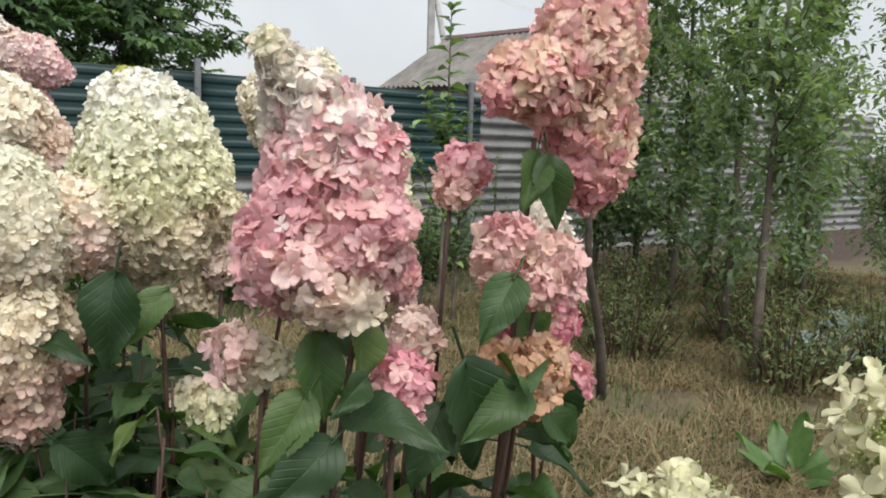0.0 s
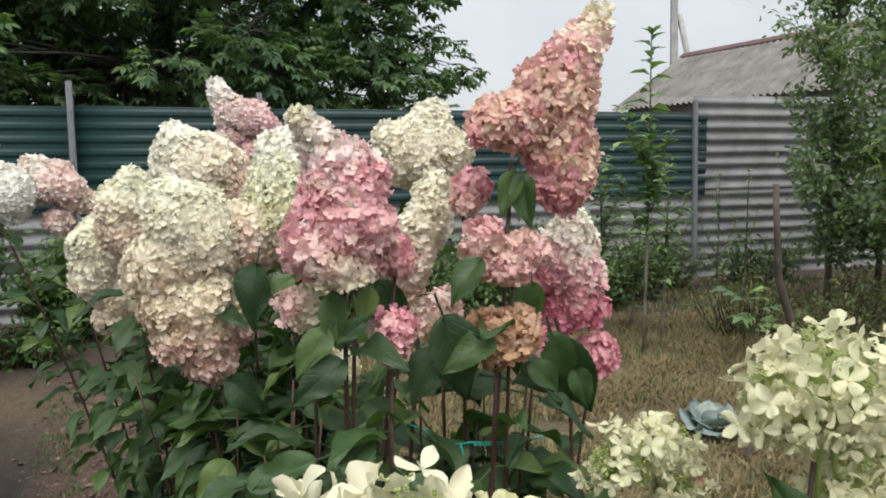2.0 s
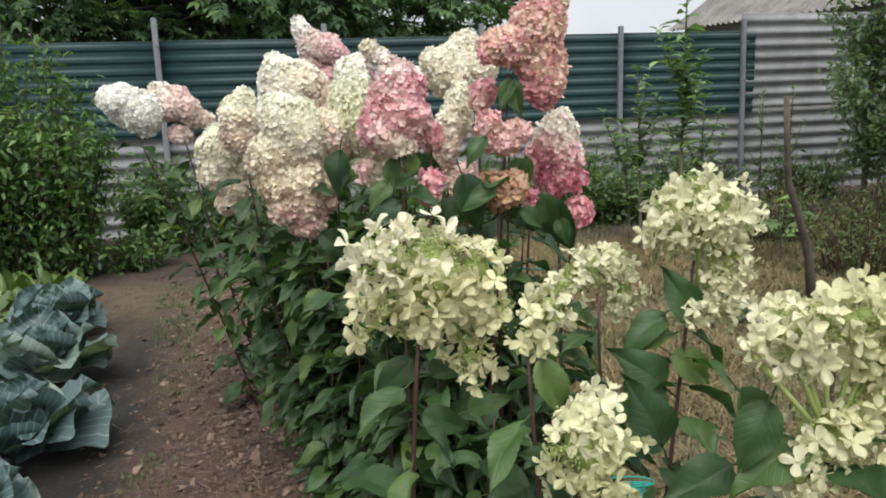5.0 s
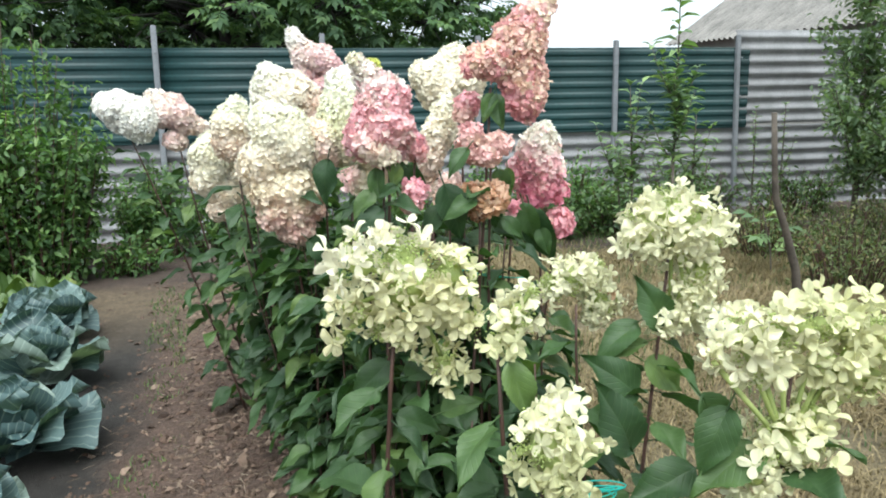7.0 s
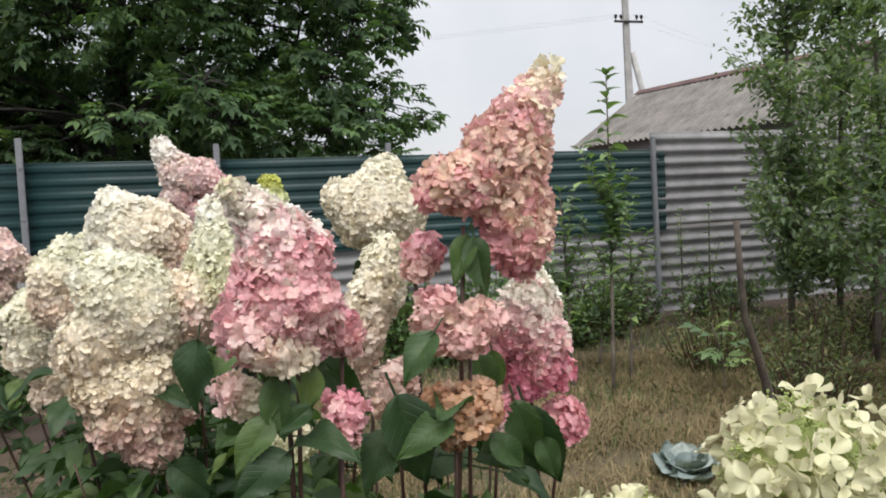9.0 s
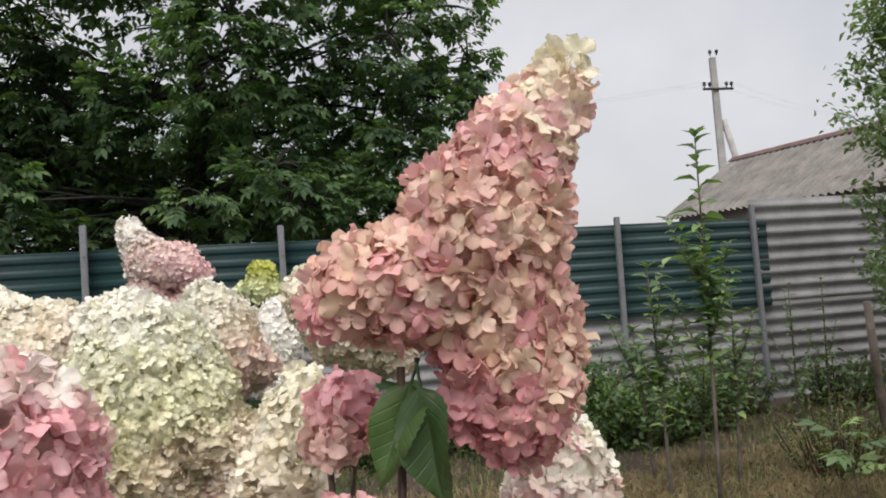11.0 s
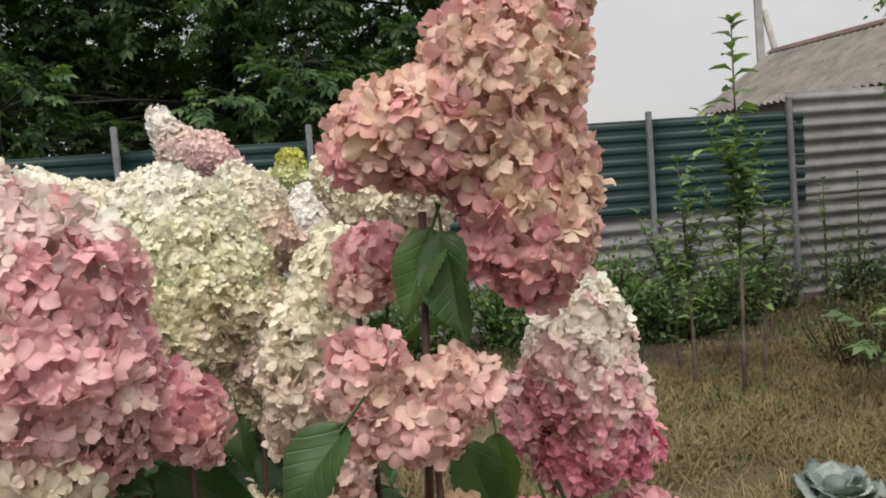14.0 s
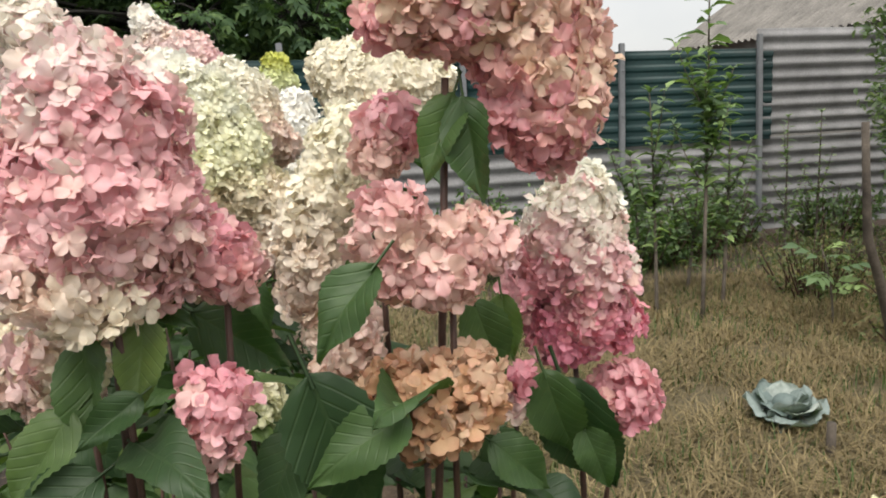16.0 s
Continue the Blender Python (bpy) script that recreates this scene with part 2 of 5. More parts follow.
M_CHIP = leaf_material("wood_chips", (0.040, 0.024, 0.018), (0.125, 0.080, 0.060), (0.25, 0.18, 0.14), 0.95, translucent=0.0)


# ---------------------------------------------------------------- mesh tools
def thing(name, at=(0, 0, 0), **tags):
    e = new(name)
    e.empty_display_size = 0.1
    e.location = at
    return tagged(e, **tags)


def link_part(name, mesh, parent, label="", m=None):
    """A mesh given in world coordinates (or placed by m) as a part of parent."""
    ob = new(name, mesh)
    if parent is not None:
        ob.parent = parent
        if parent.parent is None:
            ob.matrix_parent_inverse = Matrix.Translation(parent.location).inverted()
    if m is not None:
        ob.matrix_basis = m
    return tagged(ob, label=label) if label else ob


def mesh_of(name, verts, faces, mats, smooth=True, index=None):
    me = bpy.data.meshes.new(name)
    me.from_pydata([tuple(v) for v in verts], [], [tuple(f) for f in faces])
    for mt in mats if isinstance(mats, (list, tuple)) else [mats]:
        me.materials.append(mt)
    if smooth:
        me.polygons.foreach_set("use_smooth", [True] * len(me.polygons))
    if index is not None:
        me.polygons.foreach_set("material_index", index)
    me.update()
    return me


def tris_mesh(name, verts, tris, mats, smooth=True, index=None):
    """A mesh of many triangles from arrays."""
    me = bpy.data.meshes.new(name)
    verts, tris = np.asarray(verts, np.float32), np.asarray(tris, np.int32)
    me.vertices.add(len(verts)); me.vertices.foreach_set("co", verts.ravel())
    me.loops.add(tris.size); me.loops.foreach_set("vertex_index", tris.ravel())
    me.polygons.add(len(tris)); me.polygons.foreach_set("loop_start", np.arange(0, tris.size, 3, dtype=np.int32))
    for mt in mats if isinstance(mats, (list, tuple)) else [mats]:
        me.materials.append(mt)
    if index is not None:
        me.polygons.foreach_set("material_index", np.asarray(index, np.int32))
    me.polygons.foreach_set("use_smooth", np.full(len(tris), smooth))
    me.update(calc_edges=True)
    me.validate()
    return me


def tube(points, radii, seg=7):
    """Verts and faces of a round stalk through the points."""
    pts = [Vector(p) for p in points]
    vs, fs = [], []
    for i, p in enumerate(pts):
        d = (pts[min(i + 1, len(pts) - 1)] - pts[max(i - 1, 0)]).normalized()
        a = d.cross(Vector((0.31, 0.95, 0.05)))
        a = (a if a.length > 1e-3 else d.cross(Vector((1, 0, 0)))).normalized()
        c = d.cross(a)
        r = float(radii[i] if hasattr(radii, "__len__") else radii)
        vs += [p + r * (math.cos(2 * math.pi * k / seg) * a + math.sin(2 * math.pi * k / seg) * c) for k in range(seg)]
    for i in range(len(pts) - 1):
        for k in range(seg):
            fs.append((i * seg + k, i * seg + (k + 1) % seg, (i + 1) * seg + (k + 1) % seg, (i + 1) * seg + k))
    fs.append(tuple(range(seg))[::-1])
    fs.append(tuple(range((len(pts) - 1) * seg, len(pts) * seg)))
    return vs, fs


def tubes(groups):
    vs, fs = [], []
    for v, f in groups:
        k = len(vs)
        vs += v
        fs += [tuple(i + k for i in q) for q in f]
    return vs, fs


def bend(a, b, sag=(0, 0, 0), n=6):
    a, b, s = Vector(a), Vector(b), Vector(sag)
    return [a.lerp(b, t) + s * (4 * t * (1 - t)) for t in [i / (n - 1) for i in range(n)]]


def frames_for(normals, spin):
    """Turns, one for each normal: local z goes along it, turned round it by spin."""
    n = normals / np.linalg.norm(normals, axis=1, keepdims=True)
    ref = np.where(np.abs(n[:, 2:3]) > 0.95, np.array([[1.0, 0, 0]]), np.array([[0, 0, 1.0]]))
    u = np.cross(ref, n)
    u /= np.linalg.norm(u, axis=1, keepdims=True)
    v = np.cross(n, u)
    c, s = np.cos(spin)[:, None], np.sin(spin)[:, None]
    return np.stack([c * u + s * v, -s * u + c * v, n], axis=2)


def scatter(template_v, template_t, places, turns, sizes):
    """All copies of a small template as one set of triangles."""
    v = np.einsum("nij,kj->nki", turns, template_v) * np.asarray(sizes)[:, None, None] + places[:, None, :]
    t = template_t[None] + (np.arange(len(places)) * len(template_v))[:, None, None]
    return v.reshape(-1, 3), t.reshape(-1, 3)


# A blade folded along its rib, one unit long along x.
def blade(width=0.45, fold=0.12, droop=0.15):
    w = width / 2
    v = np.array([(0, 0, 0), (0.35, w, fold), (0.35, -w, fold), (0.4, 0, 0.0), (0.75, w * 0.7, fold * 0.5 - droop * 0.5), (0.75, -w * 0.7, fold * 0.5 - droop * 0.5), (0.72, 0, -droop * 0.45), (1, 0, -droop)])
    t = np.array([(0, 3, 1), (0, 2, 3), (1, 3, 6), (1, 6, 4), (3, 2, 5), (3, 5, 6), (4, 6, 7), (6, 5, 7)])
    return v, t


def small_blade(width=0.5, droop=0.2):
    w = width / 2
    return np.array([(0, 0, 0), (0.45, w, 0.03), (0.45, -w, 0.03), (1, 0, -droop), (0.5, 0, -0.05)]), np.array([(0, 4, 1), (0, 2, 4), (1, 4, 3), (4, 2, 3)])


def leaf_turns(n, rng, down=0.3, spread=0.9):
    """Random turns for hanging leaves: blade (x) outward and down, face (z) up."""
    az = rng.uniform(0, 2 * np.pi, n)
    dip = np.clip(rng.normal(-down, spread * 0.5, n), -1.3, 1.0)
    x = np.stack([np.cos(az) * np.cos(dip), np.sin(az) * np.cos(dip), np.sin(dip)], 1)
    z0 = np.array([[0, 0, 1.0]]) + rng.normal(0, 0.35, (n, 3))
    y = np.cross(z0, x); y /= np.linalg.norm(y, axis=1, keepdims=True)
    return np.stack([x, y, np.cross(x, y)], axis=2)


def foliage(name, places, size, mat, rng, parent, width=0.45, down=0.3, label="", jitter=0.35, far=False):
    v, t = small_blade(width) if far else blade(width)
    s = size * rng.uniform(1 - jitter, 1 + jitter, len(places))
    vv, tt = scatter(v, t, places, leaf_turns(len(places), rng, down), s)
    return link_part(name, tris_mesh(name, vv, tt, mat), parent, label)

# ---------------------------------------------------------------- ground
def axis(lo, a, b, step, hi):
    return np.array([-600, -150, -60, -30, lo, *np.arange(a, b, step), hi, 30, 60, 150, 600.0])


gx, gy = axis(-14, -10, 3, 0.075, 8), axis(-14, -10, 0.6, 0.075, 6)
GX, GY = np.meshgrid(gx, gy, indexing="ij")


def ground_z(x, y):
    h = 0.018 * noise.noise(Vector((x * 1.3, y * 1.3, 0))) + 0.010 * noise.noise(Vector((x * 6, y * 6, 3)))
    bed = max(0.0, 1 - abs((x + 6.05) / 0.55) ** 3) if -9 < y < -2.2 else 0.0
    if -6.75 < x < -5.3 and -9 < y < -2.2:
        h += 0.022 * noise.noise(Vector((x * 14, y * 14, 9)))
    return h + 0.05 * bed


gz = np.array([[ground_z(x, y) if abs(x) < 15 and abs(y) < 15 else 0.0 for y in gy] for x in gx])
gv = np.stack([GX, GY, gz], 2).reshape(-1, 3)
W = len(gy)
gf = [(i * W + j, (i + 1) * W + j, (i + 1) * W + j + 1, i * W + j + 1) for i in range(len(gx) - 1) for j in range(W - 1)]
ground = tagged(new("ground", mesh_of("ground", gv, gf, M_SOIL)), "garden soil with a bare path, mulched bed and dry lawn", "ground", kind="structure")


# ---------------------------------------------------------------- fence
def sheet(width, height, pitch, depth, thick, kind="wave", per=10, cols=2):
    """A sheet with ribs that run along x; x from 0 to width, z from 0 to height, ribs towards -y."""
    n = max(2, int(round(height / pitch * per)))
    vs, fs = [], []
    for side in (0, 1):
        for i in range(n + 1):
            z = height * i / n
            u = (z / pitch) % 1
            if kind == "wave":
                y = -depth * 0.5 * (1 + math.sin(2 * math.pi * u))
            else:
                y = -depth * min(1, max(0, (0.5 - abs(u - 0.5)) * 6 - 1.1))
            for c in range(cols + 1):
                vs.append((width * c / cols, y + side * thick, z))
    row = cols + 1
    half = (n + 1) * row
    for i in range(n):
        for c in range(cols):
            a = i * row + c
            fs.append((a, a + 1, a + row + 1, a + row))
            fs.append((half + a, half + a + row, half + a + row + 1, half + a + 1))
    for i in range(n):
        for c in (0, cols):
            a = i * row + c
            fs.append((a, a + row, half + a + row, half + a))
    for c in range(cols):
        fs.append((c, half + c, half + c + 1, c + 1))
        a = n * row + c
        fs.append((a, a + 1, half + a + 1, half + a))
    return vs, fs


fence = thing("fence", (0, 0, 0), label="garden fence of green metal sheet over grey slate", category="fence", kind="structure")
SPAN = 1.75
me_low = mesh_of("slate_sheet", *sheet(1.80, 1.10, 0.15, 0.045, 0.007), M_SLATE)
me_up = mesh_of("slate_sheet", *sheet(1.80, 1.17, 0.15, 0.045, 0.007), M_SLATE)
me_green = mesh_of("green_sheet", *sheet(1.83, 1.0, 0.125, 0.013, 0.003, "rib", 16), M_GREEN)
for k in range(-11, 6):
    lift = 0.004 * (k % 3)
    link_part("slate_sheet", me_low, fence, "grey corrugated slate sheet", pose(k * SPAN - 0.02, 0.035 - 0.009 * (k % 2), -0.04 + lift))
    if k >= 0:
        link_part("slate_sheet", me_up, fence, "grey corrugated slate sheet", pose(k * SPAN - 0.06, 0.012 - 0.009 * (k % 2), 1.085 + lift))
    else:
        link_part("green_sheet", me_green, fence, "dark green ribbed metal sheet", pose(k * SPAN + (0.04 if k == -1 else 0.0), -0.022 - 0.004 * (k % 2), 1.035 + lift, 0, 0.15 * ((k * 7) % 3 - 1)))


def post(x, top, lean):
    bm = bmesh.new()
    bmesh.ops.create_cube(bm, size=1.0, matrix=Matrix.Diagonal((0.058, 0.05, 1, 1)))
    bmesh.ops.translate(bm, verts=bm.verts, vec=(0, 0, 0.5))
    for v in bm.verts:
        v.co.z = -0.2 if v.co.z < 0.5 else top
    bmesh.ops.bevel(bm, geom=[e for e in bm.edges], offset=0.007, segments=2, affect="EDGES")
    me = bpy.data.meshes.new("post")
    bm.to_mesh(me); bm.free()
    me.materials.append(M_POST)
    p = link_part("post", me, fence, "grey painted steel post", pose(x, -0.075, 0, 0, lean))
    bm = bmesh.new()
    for z in (top - 0.28, top - 0.75):
        bmesh.ops.create_cone(bm, cap_ends=True, segments=8, radius1=0.012, radius2=0.010, depth=0.012, matrix=Matrix.Translation((x, -0.107, z)) @ Matrix.Rotation(math.pi / 2, 4, "X"))
    me = bpy.data.meshes.new("bolt")
    bm.to_mesh(me); bm.free()
    me.materials.append(M_POST)
    link_part("bolts", me, fence)


TOPS = {0: 2.19, -1: 2.12, -2: 2.17, -3: 2.19, -4: 2.27}
for k in range(-11, 6):
    if k < 1:
        post(k * SPAN + (-0.04 if k == 0 else 0), TOPS.get(k, 2.2), (-1.2 if k == 0 else 0.4 * ((k * 5) % 3 - 1)))

# ---------------------------------------------------------------- shed behind the fence
shed = thing("shed", (5.5, 3.4, 0), label="low shed with a weathered grey slate roof", category="shed")
A, Bn, C, D = Vector((4.10, 6.0, 3.62)), Vector((4.55, -0.0 + 0.6, 3.62)), Vector((2.38, 6.0, 2.46)), Vector((2.83, 0.6, 2.46))


def roof_plane(a, b, c, d, mirror=False):
    """Corrugated slope from ridge a-b down to eave c-d; ribs run down the slope."""
    n, rows = 320, 6
    nor = (b - a).cross(c - a).normalized()
    nor = nor if nor.z > 0 else -nor
    vs, fs = [], []
    length = (b - a).length
    for side in (0, 1):
        for i in range(n + 1):
            u = i / n
            for j in range(rows + 1):
                v = j / rows
                p = a.lerp(b, u).lerp(c.lerp(d, u), v)
                w = 0.026 * math.sin(2 * math.pi * u * length / 0.15)
                step = 0.012 * ((j % 2) - 0.5) if 0 < j < rows else 0
                vs.append(p + nor * (w + step - 0.012 * side))
    r = rows + 1
    h = (n + 1) * r
    for i in range(n):
        for j in range(rows):
            q = i * r + j
            fs += [(q, q + 1, q + r + 1, q + r), (h + q, h + q + r, h + q + r + 1, h + q + 1)]
    for i in range(n):
        for j in (0, rows):
            q = i * r + j
            fs.append((q, q + r, h + q + r, h + q))
    for j in range(rows):
        for i in (0, n):
            q = i * r + j
            fs.append((q, h + q, h + q + 1, q + 1))
    return mesh_of("roof_slope", vs, fs, M_ROOF)


link_part("roof_slope", roof_plane(A, Bn, C, D), shed, "weathered slate roof slope")
off = Vector((2 * (A.x - C.x), 0, 0))
link_part("roof_slope", roof_plane(A, Bn, C + off, D + off), shed)
for s in (-1, 1):
    vs, fs = [], []
    for p in (A, Bn):
        d = (C - A) if s < 0 else (C + off - A)
        d = d.normalized()
        for w in (0.0, 0.16):
            for up in (0.035, 0.047):
                vs.append(p + Vector((0, 0.06 if p is A else -0.06, up)) + d * w)
    fs = [(0, 2, 6, 4), (1, 5, 7, 3), (0, 4, 5, 1), (2, 3, 7, 6), (0, 1, 3, 2), (4, 6, 7, 5)]
    link_part("ridge_cap", mesh_of("ridge_cap", vs, fs, M_RIDGE, False), shed, "rusty brown ridge cap")
wall_v = [(2.62, 5.8, 0), (5.6, 5.8, 0), (6.05, 0.8, 0), (3.07, 0.8, 0), (2.62, 5.8, 2.5), (5.6, 5.8, 2.5), (6.05, 0.8, 2.5), (3.07, 0.8, 2.5), (4.1, 5.8, 3.56), (4.53, 0.8, 3.56)]
wall_f = [(0, 1, 5, 8, 4), (1, 2, 6, 5), (2, 3, 7, 9, 6), (3, 0, 4, 7)]
link_part("wall", mesh_of("wall", wall_v, wall_f, M_PLASTER, False), shed)

# ---------------------------------------------------------------- utility pole
pole = thing("utility_pole", (10.9, 16, 0), label="concrete power pole with a brace and crossarm", category="utility pole")
bm = bmesh.new()
for z0, z1, r0, r1 in ((0, 8.7, 0.16, 0.115),):
    bmesh.ops.create_cone(bm, cap_ends=True, segments=4, radius1=r0 * 1.3, radius2=r1 * 1.3, depth=z1 - z0, matrix=pose(0, 0, (z0 + z1) / 2, 0, 0, 20))
bmesh.ops.bevel(bm, geom=list(bm.edges), offset=0.02, segments=1, affect="EDGES")
me = bpy.data.meshes.new("shaft"); bm.to_mesh(me); bm.free(); me.materials.append(M_CONC)
link_part("shaft", me, pole, "", pose(10.88, 16, 0, 0, -1.2))
link_part("brace", mesh_of("brace", *tube([(12.55, 15.7, 0), (10.95, 16, 6.5)], [0.13, 0.11], 8), M_CONC), pole)
link_part("crossarm", mesh_of("crossarm", *tube([(10.15, 15.85, 7.55), (11.33, 15.85, 7.57)], 0.045, 6), M_DARK), pole)
for x, z in ((10.2, 7.6), (10.42, 7.6), (11.08, 7.62), (11.28, 7.62), (10.52, 8.72), (10.78, 8.74)):
    prof = [(0.02, 0), (0.02, 0.06), (0.06, 0.07), (0.045, 0.11), (0.065, 0.13), (0.04, 0.19), (0.0, 0.2)]
    vs, fs = tube([(x, 15.85, z + h) for _, h in prof], [max(r, 0.004) for r, _ in prof], 10)
    link_part("insulator", mesh_of("insulator", vs, fs, M_DARK), pole, "dark ceramic insulator")
wires = thing("power_lines", (10.5, 15.9, 7.8), label="thin overhead power lines", category="wire")
for x, z in ((10.2, 7.8), (10.42, 7.8), (11.08, 7.82), (11.28, 7.82)):
    link_part("wire", mesh_of("wire", *tube(bend((x, 15.85, z), (x - 46, 40, z + 0.5), (0, 0, -0.9), 14), 0.0014, 4), M_POST), wires)
    link_part("wire", mesh_of("wire", *tube(bend((x, 15.85, z), (x + 30, 40, z + 4), (0, 0, -0.5), 12), 0.0014, 4), M_POST), wires)


# ---------------------------------------------------------------- trees and shrubs
def clustered(rng, centres, n, spread):
    """n leaves round each twig tip."""
    return (centres[:, None, :] + rng.normal(0, spread, (len(centres), n, 3))).reshape(-1, 3)


def pinnate(pairs=3, leaflet=0.42, width=0.56):
    """A feather leaf one unit long: pairs of leaflets and one at the end, along x."""
    lv, lt = small_blade(width, 0.28)
    vs, ts = [], []
    spots = [(0.30 + 0.42 * i / (pairs - 1), side * (68 - 9 * i), 0.78 + 0.14 * i) for i in range(pairs) for side in (-1, 1)] + [(0.72, 0, 1.12)]
    for x, turn, size in spots:
        c, w = math.cos(radians(turn)), math.sin(radians(turn))
        p = lv * leaflet * size
        ts.append(lt + 5 * len(vs))
        vs.append(np.stack([p[:, 0] * c - p[:, 1] * w + x, p[:, 0] * w + p[:, 1] * c, p[:, 2] - 0.14 * (p[:, 0] * c + x) ** 2 - 0.12 * np.abs(p[:, 0] * w + p[:, 1] * c)], 1))
    k = 5 * len(vs)
    vs.append(np.array([(0, -0.008, 0), (0, 0.008, 0), (0.75, 0.005, -0.12), (0.75, -0.005, -0.12)]))
    ts.append(np.array([(0, 1, 2), (0, 2, 3)]) + k)
    return np.concatenate(vs), np.concatenate(ts)


def walnut(base, trunk, lumps, dense, size, seed, label, trunk_r):
    """A broad tree: lumps (x, y, z, r) of feather leaves that hang outwards from their twigs."""
    rng = np.random.default_rng(seed)
    t = thing("walnut_tree", base, label=label, category="tree")
    link_part("trunk", mesh_of("trunk", *tube([Vector(p) for p in trunk], list(np.linspace(trunk_r, trunk_r * 0.45, len(trunk))), 9), M_TWIG), t)
    P, N, twigs = [], [], []
    for x, y, z, r in lumps:
        src = Vector(min(trunk[1:], key=lambda p: (Vector(p) - Vector((x, y, z - 0.3))).length))
        link_part("limb", mesh_of("limb", *tube(bend(src, (x, y, z), (rng.uniform(-.4, .4), rng.uniform(-.4, .4), 0.25 * r), 6), list(np.linspace(trunk_r * 0.14, trunk_r * 0.04, 6)), 6), M_TWIG), t)
        n = max(5, int(dense * r * r))
        d = rng.normal(0, 1, (n, 3)); d /= np.linalg.norm(d, axis=1, keepdims=True)
        tips = np.array([[x, y, z]]) + d * (r * rng.uniform(0.45, 1.05, n) ** 0.7)[:, None] * np.array([[1, 1, 0.85]])
        for tip, way in zip(tips[:12], d[:12]):
            twigs.append(tube(bend((x, y, z), tip, (0, 0, 0.06), 4), list(np.linspace(0.02, 0.005, 4)), 5))
        # four leaves fan out from the end of each twig
        for k in range(4):
            P.append(tips + rng.normal(0, 0.035, (n, 3)))
            N.append(d + rng.normal(0, 0.75, (n, 3)))
    tagged(link_part("twig_mass", mesh_of("twig_mass", *tubes(twigs), M_TWIG), t), kind="stuff")
    P, N = np.concatenate(P), np.concatenate(N)
    x = N * np.array([[1, 1, 0.45]]) + np.array([[0, 0, -0.16]])
    x /= np.linalg.norm(x, axis=1, keepdims=True)
    up = np.array([[0, 0, 1.0]]) + 0.45 * N + rng.normal(0, 0.3, N.shape)
    y = np.cross(up, x); y /= np.linalg.norm(y, axis=1, keepdims=True)
    v, q = pinnate()
    vv, tt = scatter(v, q, P, np.stack([x, y, np.cross(x, y)], axis=2), size * rng.uniform(0.65, 1.25, len(P)))
    link_part("crown", tris_mesh("crown", vv, tt, M_WALNUT), t)
    return t


rng = np.random.default_rng(11)
lumps = []
for i in range(10):
    for j in range(9):
        a = (i + rng.uniform(-0.45, 0.45) - 4.5) / 4.7
        x, z = -6.3 + 4.0 * a, 2.5 + (j + rng.uniform(-0.4, 0.4)) * 0.70
        gappy = z > 5.0 and (x < -6.4 or x > -4.8) and rng.uniform() < (0.13 if x < -6 else 0.34)
        if not gappy:
            hollow = 2.4 * max(0.0, 1 - ((x + 7.2) / 2.0) ** 2 - ((z - 3.2) / 1.5) ** 2)
            lumps.append((x, 4.4 - 1.3 * (1 - a * a) + hollow + rng.uniform(-0.6, 1.3), z, rng.uniform(0.55, 0.95)))
lumps += [(-10.2 + 1.05 * i + rng.uniform(-0.3, 0.3), 6.4 + rng.uniform(-0.4, 0.4), 2.3 + 0.95 * j, rng.uniform(0.9, 1.15)) for i in range(7) for j in range(3)]
lumps += [(-11.2 + 1.1 * i + rng.uniform(-0.3, 0.3), 5.8 + rng.uniform(-0.4, 0.4), 4.3 + 1.0 * j, rng.uniform(0.8, 1.05)) for i in range(3) for j in range(2)]
lumps += [(-1.95, 4.0, 4.35, 0.30), (-1.60, 4.0, 2.85, 0.34), (-2.15, 3.9, 3.05, 0.40), (-2.0, 4.0, 5.0, 0.42), (-1.75, 4.0, 4.75, 0.25)]
lumps += [(-2.7, 3.8, 2.9, 0.7), (-2.7, 3.9, 4.4, 0.65), (-2.4, 4.0, 6.1, 0.8), (-1.6, 4.2, 6.6, 0.6), (-3.3, 3.2, 2.6, 0.7), (-4.6, 2.9, 2.7, 0.7), (-6, 2.8, 2.8, 0.6), (-8.8, 2.9, 2.8, 0.8)]
walnut((-6.2, 5.2, 0), [(-6.2, 5.2, 0), (-6.15, 5.2, 1.4), (-6.3, 5.1, 2.8), (-6.1, 5.0, 4.5), (-6.2, 5.0, 6.2)], lumps, 56, 0.31, 21, "large walnut tree with a dense dark green crown", 0.24)
lumps = [(-13.5 + rng.uniform(-2.5, 2.5), 5 + rng.uniform(-1, 1.5), 2.8 + 4.5 * rng.uniform(0, 1), rng.uniform(0.8, 1.2)) for _ in range(22)]
walnut((-13.5, 5.4, 0), [(-13.5, 5.4, 0), (-13.4, 5.3, 2.0), (-13.6, 5.2, 4.0), (-13.4, 5.2, 6.0)], lumps, 50, 0.32, 22, "broad walnut tree behind the green fence", 0.22)


